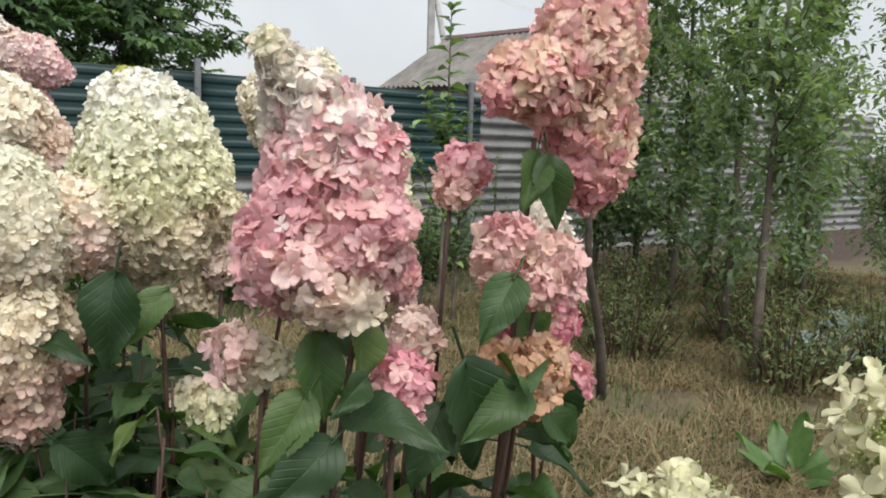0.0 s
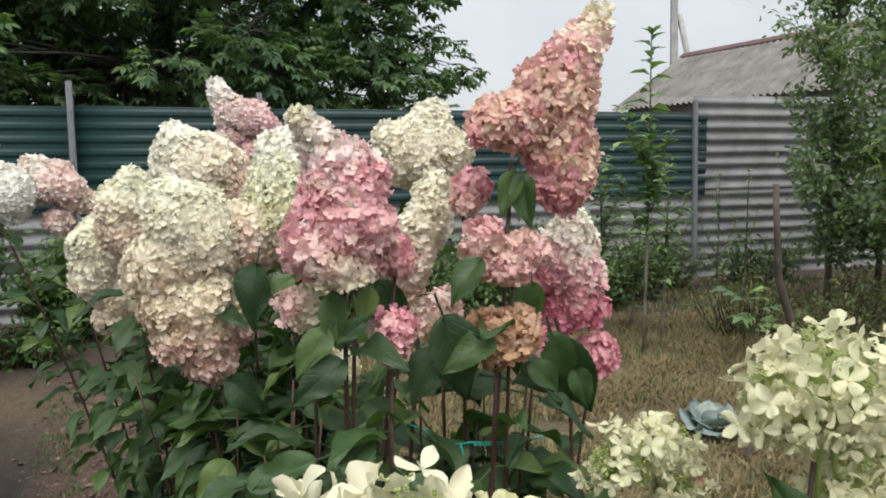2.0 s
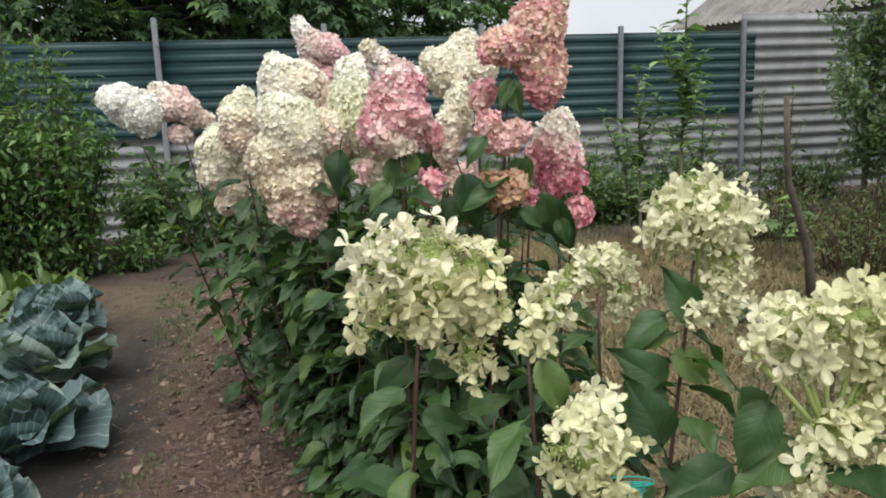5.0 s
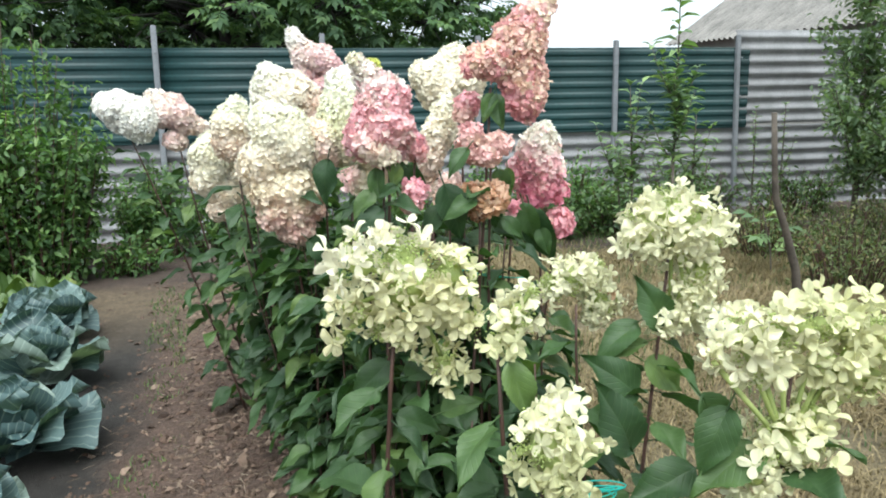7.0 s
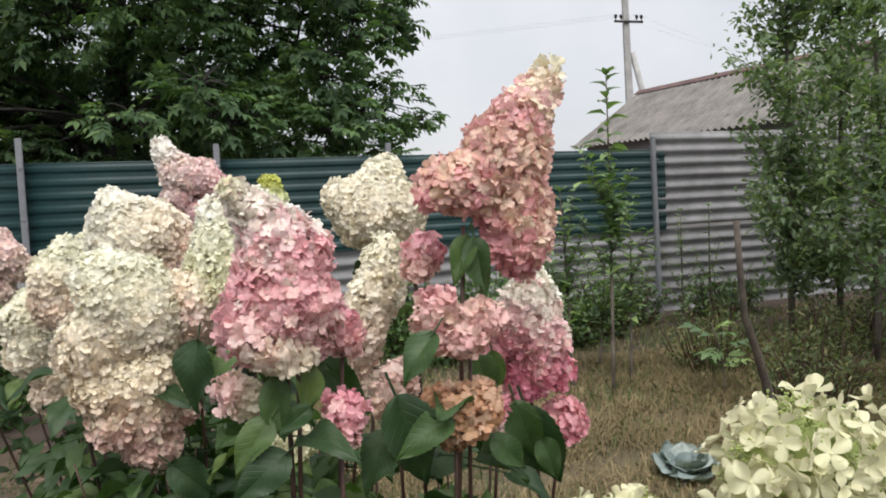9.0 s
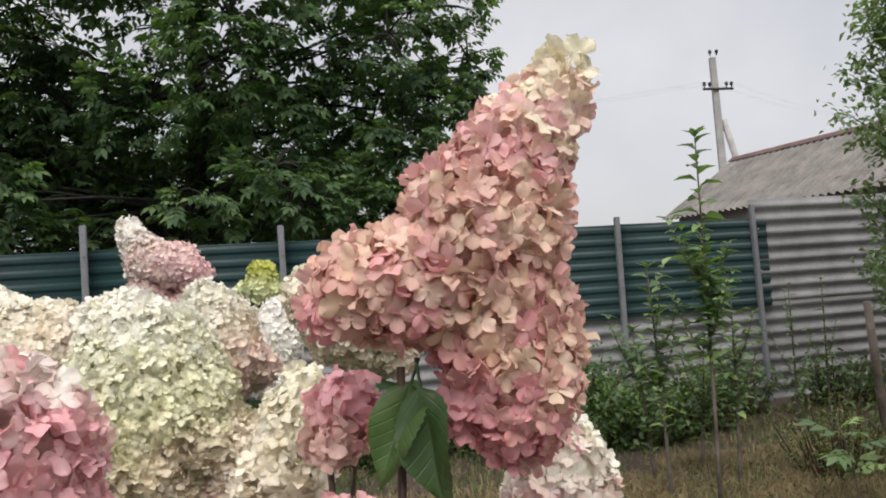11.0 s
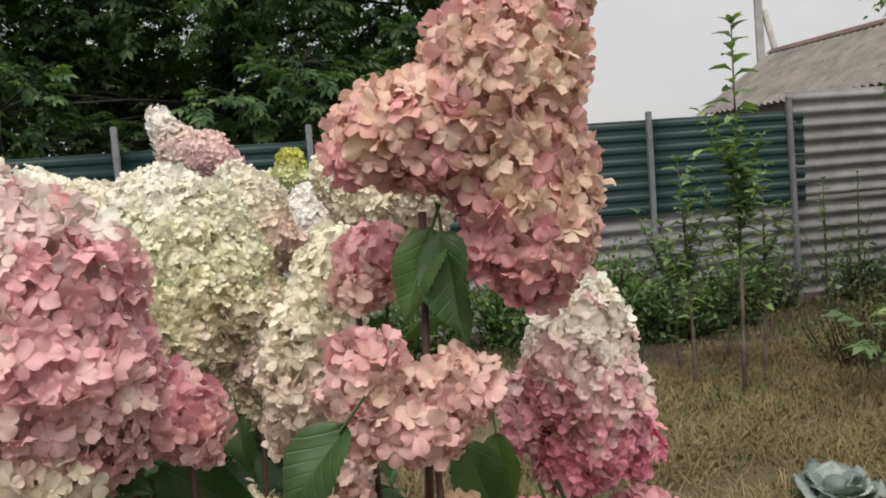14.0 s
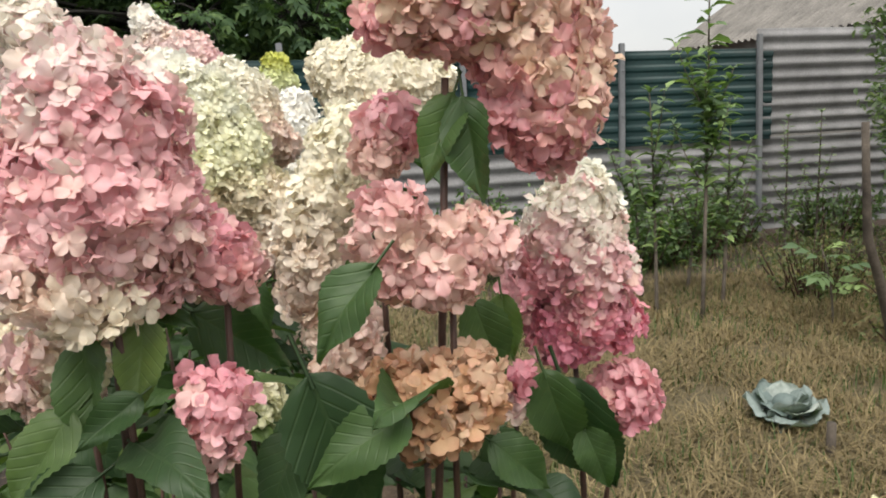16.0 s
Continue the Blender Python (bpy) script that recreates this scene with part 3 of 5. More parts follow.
def young_tree(x, y, height, lean, seed, mat=M_PEAR, fullness=1.0, label="slender young fruit tree with grey-green leaves", r=0.035, low=0.9):
    rng = np.random.default_rng(seed)
    top = Vector((x + lean[0], y + lean[1], height))
    trunk = bend((x, y, -0.05), top, (rng.uniform(-.06, .06), rng.uniform(-.06, .06), 0), 7)
    t = thing("fruit_tree", (x, y, 0), label=label, category="tree")
    link_part("trunk", mesh_of("trunk", *tube(trunk, list(np.linspace(r, r * 0.3, 7)), 8), M_BARK), t)
    groups, tips = [], []
    for i in range(int(34 * fullness)):
        h = rng.uniform(low, height * 0.97) if rng.uniform() < 0.8 else rng.uniform(0.45, low)
        u = h / height
        src = Vector((x, y, 0)).lerp(top, u)
        az = rng.uniform(0, 2 * math.pi)
        reach = rng.uniform(0.25, 0.75) * (1.15 - 0.75 * u)
        end = src + Vector((math.cos(az) * reach, math.sin(az) * reach, reach * rng.uniform(0.4, 1.3)))
        pts = bend(src, end, (0, 0, -0.06), 6)
        groups.append(tube(pts, list(np.linspace(r * 0.28, r * 0.08, 6)), 5))
        for p in pts[1:]:
            for _ in range(6):
                tips.append(p + Vector(rng.normal(0, 0.055, 3)))
    for g in groups:
        link_part("limb", mesh_of("limb", *g, M_BARK), t)
    tips = np.array([tuple(p) for p in tips])
    foliage("crown", clustered(rng, tips, 4, 0.06), 0.074, mat, rng, t, 0.45, 0.25)
    return t


YOUNG = [(-0.30, -2.45, 3.9, (0.0, 0.0), 1.6), (0.25, -2.5, 3.7, (0.05, 0.0), 1.3), (0.95, -2.9, 3.6, (0.1, 0.1), 0.9), (-0.35, -3.4, 3.3, (0.1, 0.1), 0.85), (-1.0, -4.4, 3.0, (0.15, 0.1), 0.7), (0.3, -4.3, 3.3, (0.0, 0.1), 0.75), (1.3, -4.6, 3.2, (-0.1, 0.1), 0.7), (1.8, -3.4, 3.4, (0.1, 0), 0.7), (2.7, -4.0, 3.5, (0.1, 0), 0.8), (-1.7, -5.1, 2.6, (0.25, 0.15), 0.5)]
for i, (x, y, h, lean, full) in enumerate(YOUNG):
    young_tree(x, y, h, lean, 40 + i, fullness=full)


WHIP_LEAF = tris_mesh("leaf", *blade(0.46, 0.12, 0.32), M_WHIP)


def sapling(x, y, height, lean, seed, label, ladder=0.0, shoots=9, bare=0.28, size=0.108, close=22, category="sapling"):
    """A whip: bare foot, leafy upright side shoots, and a tip (ladder metres) with single spaced leaves."""
    rng = np.random.default_rng(seed)
    t = thing("apple_sapling", (x, y, 0), label=label, category=category)
    top = Vector((x + lean[0], y + lean[1], height))
    trunk = bend((x, y, -0.05), top, (0.02, 0.02, 0), 8)
    link_part("trunk", mesh_of("trunk", *tube(trunk, list(np.linspace(0.016, 0.004, 8)), 7), M_BARK), t)
    spots = []
    for i in range(int((height - ladder) * close)):
        u = bare + (1 - ladder / height - bare) * i / ((height - ladder) * close)
        az = i * 2.4 + rng.uniform(-0.4, 0.4)
        spots.append((Vector((x, y, 0)).lerp(top, u), az, rng.uniform(0.0, 0.9), 1.0))
    n = int(ladder / 0.042)
    for i in range(n):
        # spaced leaves that arch outwards, smaller towards the top
        u = 1 - ladder / height * (1 - i / max(1, n))
        spots.append((Vector((x, y, 0)).lerp(top, u), i * 2.5 + rng.uniform(-0.3, 0.3), 0.25 + 0.45 * i / max(1, n), 1.45 - 0.45 * i / max(1, n)))
    for i in range(5):
        spots.append((top, i * 1.26, 0.9, 0.8))
    for i in range(shoots):
        h = rng.uniform(bare, 0.8) * (height - ladder)
        src = Vector((x, y, 0)).lerp(top, h / height)
        az = i * 2.4 + rng.uniform(-0.3, 0.3)
        reach = rng.uniform(0.22, 0.5)
        pts = bend(src, src + Vector((math.cos(az) * reach * 0.5, math.sin(az) * reach * 0.5, reach)), (0, 0, -0.05), 9)
        link_part("side_shoot", mesh_of("side_shoot", *tube(pts, list(np.linspace(0.006, 0.0025, 9)), 5), M_BARK), t)
        for k, p in enumerate(pts[1:]):
            for e in range(3):
                spots.append((p + Vector(rng.normal(0, 0.008, 3)), k * 2.4 + e * 2.1, rng.uniform(0.0, 0.9), 0.95 - 0.03 * k))
    for p, az, lift, k in spots:
        m = Matrix.Translation(p) @ pose(0, 0, 0, 0, 0, math.degrees(az)) @ pose(0, 0, 0, rng.uniform(-25, 25), -math.degrees(lift), 0) @ Matrix.Scale(size * k * rng.uniform(0.75, 1.2), 4)
        link_part("leaf", WHIP_LEAF, t, m=m)
    return t


sapling(-2.74, -3.12, 2.41, (0.06, 0.06), 61, "tall thin apple sapling with upright leafy tip", 0.55, 9, 0.38, 0.125, 26)
sapling(-2.96, -2.9, 1.55, (-0.06, 0.0), 62, "bushy green apple sapling with pale tip", 0.12, 6, 0.3)
sapling(-2.40, -2.85, 1.30, (0.04, 0.0), 63, "small apple sapling with yellowish green tip", 0.1, 4, 0.35)
sapling(-2.85, -2.5, 1.1, (-0.10, 0.0), 66, "low bushy apple sapling", 0.0, 5, 0.2)
sapling(-2.35, -2.3, 0.95, (0.10, 0.0), 67, "low bushy apple sapling", 0.0, 5, 0.2)
sapling(-0.58, -1.2, 1.30, (0.0, 0.0), 64, "thin apple sapling beside the slate fence", 0.0, 4, 0.1, 0.075)
sapling(-0.22, -1.2, 1.33, (0.02, 0.0), 65, "thin apple sapling beside the slate fence", 0.0, 2, 0.1, 0.07)


def shrub(name, x, y, rx, ry, h, stems, size, mat, seed, label, category="shrub", width=0.5, leaves=26, spread=0.05, droop=0.25):
    rng = np.random.default_rng(seed)
    t = thing(name, (x, y, 0), label=label, category=category)
    groups, pl = [], []
    for i in range(stems):
        a, q = rng.uniform(0, 2 * math.pi), math.sqrt(rng.uniform(0, 1))
        bx, by = x + 0.55 * rx * q * math.cos(a), y + 0.55 * ry * q * math.sin(a)
        hh = h * rng.uniform(0.55, 1.05) * (1 - 0.35 * q * q)
        tip = Vector((x + rx * q * math.cos(a), y + ry * q * math.sin(a), hh))
        pts = bend((bx, by, 0), tip, (rng.uniform(-.05, .05), rng.uniform(-.05, .05), 0.05), 9)
        groups.append(tube(pts, list(np.linspace(0.008, 0.003, 9)), 4))
        for j in range(leaves):
            u = rng.uniform(0.08, 1.0)
            k = min(int(u * 8), 7)
            p = pts[k].lerp(pts[k + 1], u * 8 - k)
            pl.append(p + Vector(rng.normal(0, spread, 3)))
    tagged(link_part("stalk_mass", mesh_of("stalk_mass", *tubes(groups), M_STEM), t), kind="stuff")
    p = np.array([tuple(q) for q in pl]); p[:, 2] = np.maximum(p[:, 2], 0.02)
    foliage("foliage", p, size, mat, rng, t, width, droop)
    return t


shrub("raspberry_bush", -7.95, -1.9, 0.75, 0.6, 2.1, 90, 0.075, M_SHRUB, 71, "tall bright green raspberry bush by the fence", width=0.42, leaves=110, spread=0.055)
shrub("raspberry_bush", -8.8, -2.6, 0.7, 0.6, 1.9, 50, 0.075, M_SHRUB, 72, "tall bright green raspberry bush by the fence", width=0.42, leaves=110, spread=0.055)
shrub("currant_bush", -7.05, -1.0, 0.5, 0.4, 0.95, 40, 0.055, M_SHRUB, 73, "rounded currant bush before the slate fence", leaves=110)
shrub("currant_bush", -6.35, -0.9, 0.55, 0.4, 0.85, 40, 0.055, M_SHRUB, 74, "rounded currant bush before the slate fence", leaves=110)
shrub("currant_bush", -5.5, -0.8, 0.6, 0.4, 0.75, 40, 0.055, M_SHRUB, 75, "rounded currant bush before the slate fence", leaves=60)
shrub("currant_bush", -4.5, -0.8, 0.6, 0.4, 0.7, 40, 0.055, M_SHRUB, 76, "low green bush before the slate fence", leaves=60)
shrub("currant_bush", -3.6, -0.75, 0.5, 0.4, 0.80, 46, 0.055, M_SHRUB, 77, "low green bush before the slate fence", leaves=60)
shrub("currant_bush", -2.6, -0.7, 0.55, 0.4, 0.9, 50, 0.055, M_SHRUB, 78, "low yellowish green bush before the slate fence", leaves=60)
shrub("currant_bush", -3.25, -1.35, 0.65, 0.4, 0.55, 45, 0.065, M_APPLE, 82, "low yellowish green bush in dry grass", leaves=44)
shrub("currant_bush", -2.25, -1.3, 0.6, 0.4, 0.6, 45, 0.065, M_APPLE, 83, "low yellowish green bush in dry grass", leaves=44)
shrub("weed_clump", -1.6, -1.1, 0.55, 0.4, 0.7, 48, 0.06, M_APPLE, 84, "low green weeds along the slate fence", "weeds", leaves=24)
shrub("weed_clump", -7.2, -1.75, 0.4, 0.25, 0.35, 30, 0.06, M_SHRUB, 79, "low green weeds at the edge of the path", "weeds", leaves=20)
shrub("weed_clump", -0.9, -0.6, 0.6, 0.35, 0.7, 50, 0.06, M_APPLE, 80, "low green weeds along the slate fence", "weeds", leaves=24)
shrub("weed_clump", 0.4, -0.7, 0.7, 0.4, 0.6, 50, 0.06, M_APPLE, 81, "low green weeds along the slate fence", "weeds", leaves=24)

seedling = thing("walnut_seedling", (-2.05, -3.55, 0), label="young walnut seedling with pale feather leaves", category="seedling")
rngs = np.random.default_rng(8)
link_part("stem", mesh_of("stem", *tube(bend((-2.05, -3.55, -0.03), (-2.12, -3.5, 0.52), (0.03, 0, 0), 6), [0.008, 0.0075, 0.007, 0.006, 0.005, 0.004], 6), M_BARK), seedling)
SEED_LEAF = tris_mesh("leaf", *pinnate(), M_WHIP)
for i in range(9):
    link_part("leaf", SEED_LEAF, seedling, m=Matrix.Translation((-2.05 - 0.008 * i, -3.55, 0.16 + 0.042 * i)) @ pose(0, 0, 0, 0, 0, 137 * i + 20) @ pose(0, 0, 0, rngs.uniform(-20, 20), -rngs.uniform(5, 50), 0) @ Matrix.Scale(0.25 * rngs.uniform(0.75, 1.15), 4))

# Crooked dead stem
stake = thing("dead_tree_stem", (-2.75, -4.75, 0), label="crooked bare dead tree stem standing in weeds", category="tree stem")
link_part("stem", mesh_of("stem", *tube([(-2.72, -4.75, -0.1), (-2.80, -4.78, 0.35), (-2.93, -4.83, 0.62), (-3.06, -4.88, 0.85), (-3.10, -4.9, 1.1), (-3.12, -4.9, 1.36)], [0.034, 0.028, 0.024, 0.021, 0.018, 0.017], 8), M_STAKE), stake)
small = thing("wooden_stake", (-6.5, -2.4, 0), label="short wooden stake in the soil", category="stake")
link_part("stick", mesh_of("stick", *tube([(-6.5, -2.4, -0.1), (-6.49, -2.4, 0.34)], [0.014, 0.012], 6), M_STAKE), small)
stump = thing("wooden_stake", (-3.45, -5.15, 0), label="short pale cut stake in dry grass", category="stake")
link_part("stick", mesh_of("stick", *tube([(-3.45, -5.15, -0.1), (-3.45, -5.15, 0.14)], [0.02, 0.02], 7), M_STAKE), stump)


# ---------------------------------------------------------------- grass and weeds
def grass(name, n, box, height, mat, seed, label, lean=0.5, keep=None, width=0.012):
    rng = np.random.default_rng(seed)
    p = np.stack([rng.uniform(box[0], box[1], n), rng.uniform(box[2], box[3], n), np.zeros(n)], 1)
    tuft = np.array([noise.noise(Vector((a * 1.7, b * 1.7, seed))) for a, b, _ in p])
    ok = tuft > -0.25 + 0.5 * (rng.uniform(0, 1, n) - 0.5)
    if keep is not None:
        ok &= keep(p)
    p, tuft = p[ok], tuft[ok]
    h = height * rng.uniform(0.35, 1.1, len(p)) * (0.8 + 0.6 * tuft)
    az = rng.uniform(0, 2 * np.pi, len(p))
    d = np.stack([np.cos(az), np.sin(az), np.zeros(len(p))], 1)
    s = np.stack([-np.sin(az), np.cos(az), np.zeros(len(p))], 1) * (width * 0.5)
    b = lean * rng.uniform(0.1, 1.2, len(p)) * h
    up = np.array([[0, 0, 1.0]])
    v = np.stack([p - s, p + s, p + d * (b * 0.3)[:, None] + up * (h * 0.6)[:, None] - s * 0.8, p + d * (b * 0.3)[:, None] + up * (h * 0.6)[:, None] + s * 0.8, p + d * b[:, None] + up * h[:, None]], 1).reshape(-1, 3)
    t = np.array([(0, 1, 3), (0, 3, 2), (2, 3, 4)])[None] + (np.arange(len(p)) * 5)[:, None, None]
    return tagged(new(name, tris_mesh(name, v, t.reshape(-1, 3), mat)), label, "grass", kind="stuff")


grass("dry_grass", 150000, (-5.2, 4.0, -7.0, -2.0), 0.09, M_STRAW, 91, "dry straw-coloured grass over the lawn", 3.0, width=0.006)
grass("dry_grass", 9000, (-5.0, 4.0, -2.4, -0.6), 0.07, M_STRAW, 94, "thin dry grass on bare soil along the fence", 2.0, width=0.006)
grass("green_grass", 24000, (-5.0, 3, -6.5, -0.5), 0.10, M_GRASS, 92, "sparse green grass among dry stalks", 0.7, width=0.007)
grass("path_grass", 3600, (-6.95, -6.4, -6.6, -2.2), 0.038, M_GRASS, 93, "small grass tufts along the bare path", 0.9, keep=lambda p: np.array([min(math.hypot((a - tx) / 0.16, (b - ty) / 0.42) for tx, ty in ((-6.69, -3.8), (-6.60, -5.85), (-6.78, -2.9), (-6.62, -4.75))) + 0.6 * noise.noise(Vector((a * 9, b * 9, 5))) < 0.9 for a, b, _ in p]), width=0.006)
shr = [(-1.9, -4.2), (-1.2, -3.6), (-1.4, -5.2), (-0.6, -4.4), (-0.5, -5.4), (-1.6, -2.9), (0.4, -5.0), (-0.2, -3.0), (0.9, -3.9)]
for i, (x, y) in enumerate(shr):
    shrub("tall_weeds", x, y, 0.5, 0.45, 0.62, 46, 0.045, M_WEED, 100 + i, "tall dry weeds with yellowing leaves", "weeds", 0.35, 30, 0.06)

# Chips and clods on the mulched bed
rngc = np.random.default_rng(5)
n = 9500
cx, cy = rngc.normal(-6.15, 0.32, n), rngc.uniform(-8.0, -2.2, n)
cp = np.stack([cx, cy, [ground_z(a, b) for a, b in zip(cx, cy)]], 1)
tv = np.array([(-1, -0.5, 0), (1, -0.6, 0.1), (0.9, 0.5, 0), (-0.8, 0.6, 0.15), (0.1, 0, 0.75)])
tt = np.array([(0, 1, 4), (1, 2, 4), (2, 3, 4), (3, 0, 4)])
vv, t2 = scatter(tv, tt, cp, frames_for(np.array([[0, 0, 1.0]]) + rngc.normal(0, 0.3, (n, 3)), rngc.uniform(0, 6.3, n)), rngc.gamma(2.0, 0.0042, n) + 0.003)
tagged(new("mulch_chips", tris_mesh("mulch_chips", vv, t2, M_CHIP, False)), "brown bark chips and clods over the bed", "mulch", kind="stuff")

# Straw and needles strewn over the same bed
n = 9000
cx, cy = rngc.normal(-6.15, 0.30, n), rngc.uniform(-8.0, -2.2, n)
cp = np.stack([cx, cy, [ground_z(a, b) + 0.004 for a, b in zip(cx, cy)]], 1)
tv = np.array([(-1, -0.05, 0), (1, -0.04, 0.05), (1, 0.04, 0.05), (-1, 0.05, 0), (0.1, 0, 0.09)])
vv, t2 = scatter(tv, tt, cp, frames_for(np.array([[0, 0, 1.0]]) + rngc.normal(0, 0.22, (n, 3)), rngc.uniform(0, 6.3, n)), rngc.uniform(0.008, 0.032, n))
tagged(new("straw_litter", tris_mesh("straw_litter", vv, t2, M_LITTER, False)), "pale straw and needles strewn over the bed", "litter", kind="stuff")


# ---------------------------------------------------------------- cabbages and other low plants
def big_leaf(length, width, cup, wave, seed, stalk=0.15, nx=14, ny=10):
    """A broad leaf along x with a rib, cupped up and frilled at its rim."""
    rng = np.random.default_rng(seed)
    ph = rng.uniform(0, 6, 3)
    vs, fs = [], []
    for i in range(nx + 1):
        u = i / nx
        w = width * (0.10 if u < stalk else math.sin(math.pi * min(1, ((u - stalk) / (1 - stalk)) ** 0.75 * 0.93 + 0.07)) ** 0.7 + 0.02) * 0.5
        for j in range(ny + 1):
            s = j / ny * 2 - 1
            rim = max(abs(s), u) ** 4
            z = cup * (u * u * 0.8 + 0.5 * s * s * min(1, u * 2)) + wave * rim * math.sin(9 * u + 4 * s + ph[0]) + 0.4 * wave * rim * math.sin(21 * u + ph[1] + 8 * s)
            vs.append((u * length, s * w, z * length))
    for i in range(nx):
        for j in range(ny):
            a = i * (ny + 1) + j
            fs.append((a, a + 1, a + ny + 2, a + ny + 1))
    return vs, fs


CAB = [mesh_of("cabbage_leaf", *big_leaf(0.30, 0.36, 0.10 * k - 0.12, 0.09, k, 0.08), M_CABBAGE) for k in range(4)]
PALE_CAB = [mesh_of("cabbage_leaf", *big_leaf(0.30, 0.36, 0.10 * k - 0.12, 0.09, 10 + k, 0.08), M_PALE_CABBAGE) for k in range(4)]


def cabbage(x, y, size, seed, label, leaves, steep=74):
    rng = np.random.default_rng(seed)
    t = thing("cabbage", (x, y, 0), label=label, category="cabbage")
    bm = bmesh.new()
    bmesh.ops.create_icosphere(bm, subdivisions=3, radius=0.10 * size, matrix=Matrix.Translation((x, y, 0.17 * size)))
    for v in bm.verts:
        v.co += (v.co - Vector((x, y, 0.17 * size))) * 0.12 * noise.noise(v.co * 14)
    me = bpy.data.meshes.new("heart"); bm.to_mesh(me); bm.free(); me.materials.append(leaves[0].materials[0])
    me.polygons.foreach_set("use_smooth", [True] * len(me.polygons))
    link_part("heart", me, t)
    for i in range(17):
        ring = i / 17
        az = i * 137.5 + rng.uniform(-12, 12)
        up = steep - 48 * ring + rng.uniform(-9, 9)
        s = size * rng.uniform(0.8, 1.15) * (0.75 + 0.45 * ring)
        m = pose(x, y, (0.05 + 0.05 * (1 - ring)) * size) @ pose(0, 0, 0, 0, 0, az) @ pose(0.02, 0, 0, rng.uniform(-14, 14), -up, 0) @ Matrix.Scale(s, 4)
        link_part("leaf", leaves[i % 4], t, m=m)
    return t


for i, (x, y, s) in enumerate([(-7.42, -3.75, 1.0), (-7.30, -4.65, 1.12), (-7.20, -5.6, 1.12), (-7.85, -4.2, 1.0), (-7.8, -5.2, 1.0), (-7.2, -6.3, 0.9), (-3.42, -4.83, 0.58), (-0.75, -5.0, 0.8), (-0.3, -5.25, 0.8), (0.1, -4.8, 0.8), (0.5, -5.4, 0.8)]):
    cabbage(x, y, s, 200 + i, "blue-green cabbage with wide waxy outer leaves" if i < 6 else "small bluish cabbage standing in dry grass", CAB if i < 6 else PALE_CAB, 74 if i < 6 else 54)

CHARD = [mesh_of("chard_leaf", *big_leaf(0.34, 0.15, 0.10 - 0.28 * k, 0.03, 50 + k, 0.25), M_CHARD) for k in range(3)]


DOCK = [mesh_of("dock_leaf", *big_leaf(0.34, 0.12, 0.06 - 0.24 * k, 0.03, 60 + k, 0.25), M_SHRUB) for k in range(3)]


def rosette(name, x, y, n, size, seed, label, steep=(25, 75), leaves=CHARD):
    rng = np.random.default_rng(seed)
    t = thing(name, (x, y, 0), label=label, category="plant")
    for i in range(n):
        m = pose(x, y, 0.0) @ pose(0, 0, 0, 0, 0, i * 137.5) @ pose(0.01, 0, 0, rng.uniform(-15, 15), -rng.uniform(*steep), 0) @ Matrix.Scale(size * rng.uniform(0.7, 1.2), 4)
        link_part("leaf", leaves[i % 3], t, m=m)
    return t


for i, (x, y) in enumerate([(-7.75, -2.9), (-7.55, -2.65), (-8.0, -3.2), (-7.45, -3.1)]):
    rosette("chard_plant", x - 0.1, y, 15, 0.85, 300 + i, "bright yellow-green chard plant in the bed")
rosette("horseradish_plant", -2.85, -6.0, 8, 0.95, 310, "broad-leaved green weed standing in dry grass", (30, 75), DOCK)


# ---------------------------------------------------------------- hydrangeas
def sepal(width=0.92, cup=0.16):
    """One rounded sepal along x, one unit long."""
    o = [(0, 0), (0.28, 0.24), (0.62, 0.46), (0.90, 0.36), (1.0, 0.10), (1.0, -0.10), (0.90, -0.36), (0.62, -0.46), (0.28, -0.24)]
    v = [(x, y * width, cup * (x * x * 0.4 + 2.0 * y * y * x)) for x, y in o] + [(0.58, 0, -0.02)]
    t = [(i, (i + 1) % 9, 9) for i in range(9)]
    return np.array(v), np.array(t)


def fine_sepal(width=1.0, cup=0.16):
    """The same sepal with a crinkled blade, for heads that are seen close by, and its share of the eye."""
    us, hs, ss = (0.0, 0.2, 0.42, 0.64, 0.84, 0.97), (0.05, 0.24, 0.39, 0.46, 0.40, 0.17), (-1, -0.55, 0, 0.55, 1)
    v, t = [], []
    for u, h in zip(us, hs):
        for q in ss:
            x, y = u * (1 + 0.05 * (1 - q * q) * u), q * h * width
            v.append((x, y, cup * (x * x * 0.4 + 2.0 * y * y * x) - 0.035 * x * (1 - abs(q)) + 0.02 * x * math.cos(9 * q)))
    for i in range(len(us) - 1):
        for j in range(4):
            a = i * 5 + j
            t += [(a, a + 5, a + 6), (a, a + 6, a + 1)]
    k = len(v)
    v += [(0, 0, 0.16), (0.10, 0.09, 0.05), (0.10, -0.09, 0.05)]
    t.append((k, k + 2, k + 1))
    return np.array(v), np.array(t)


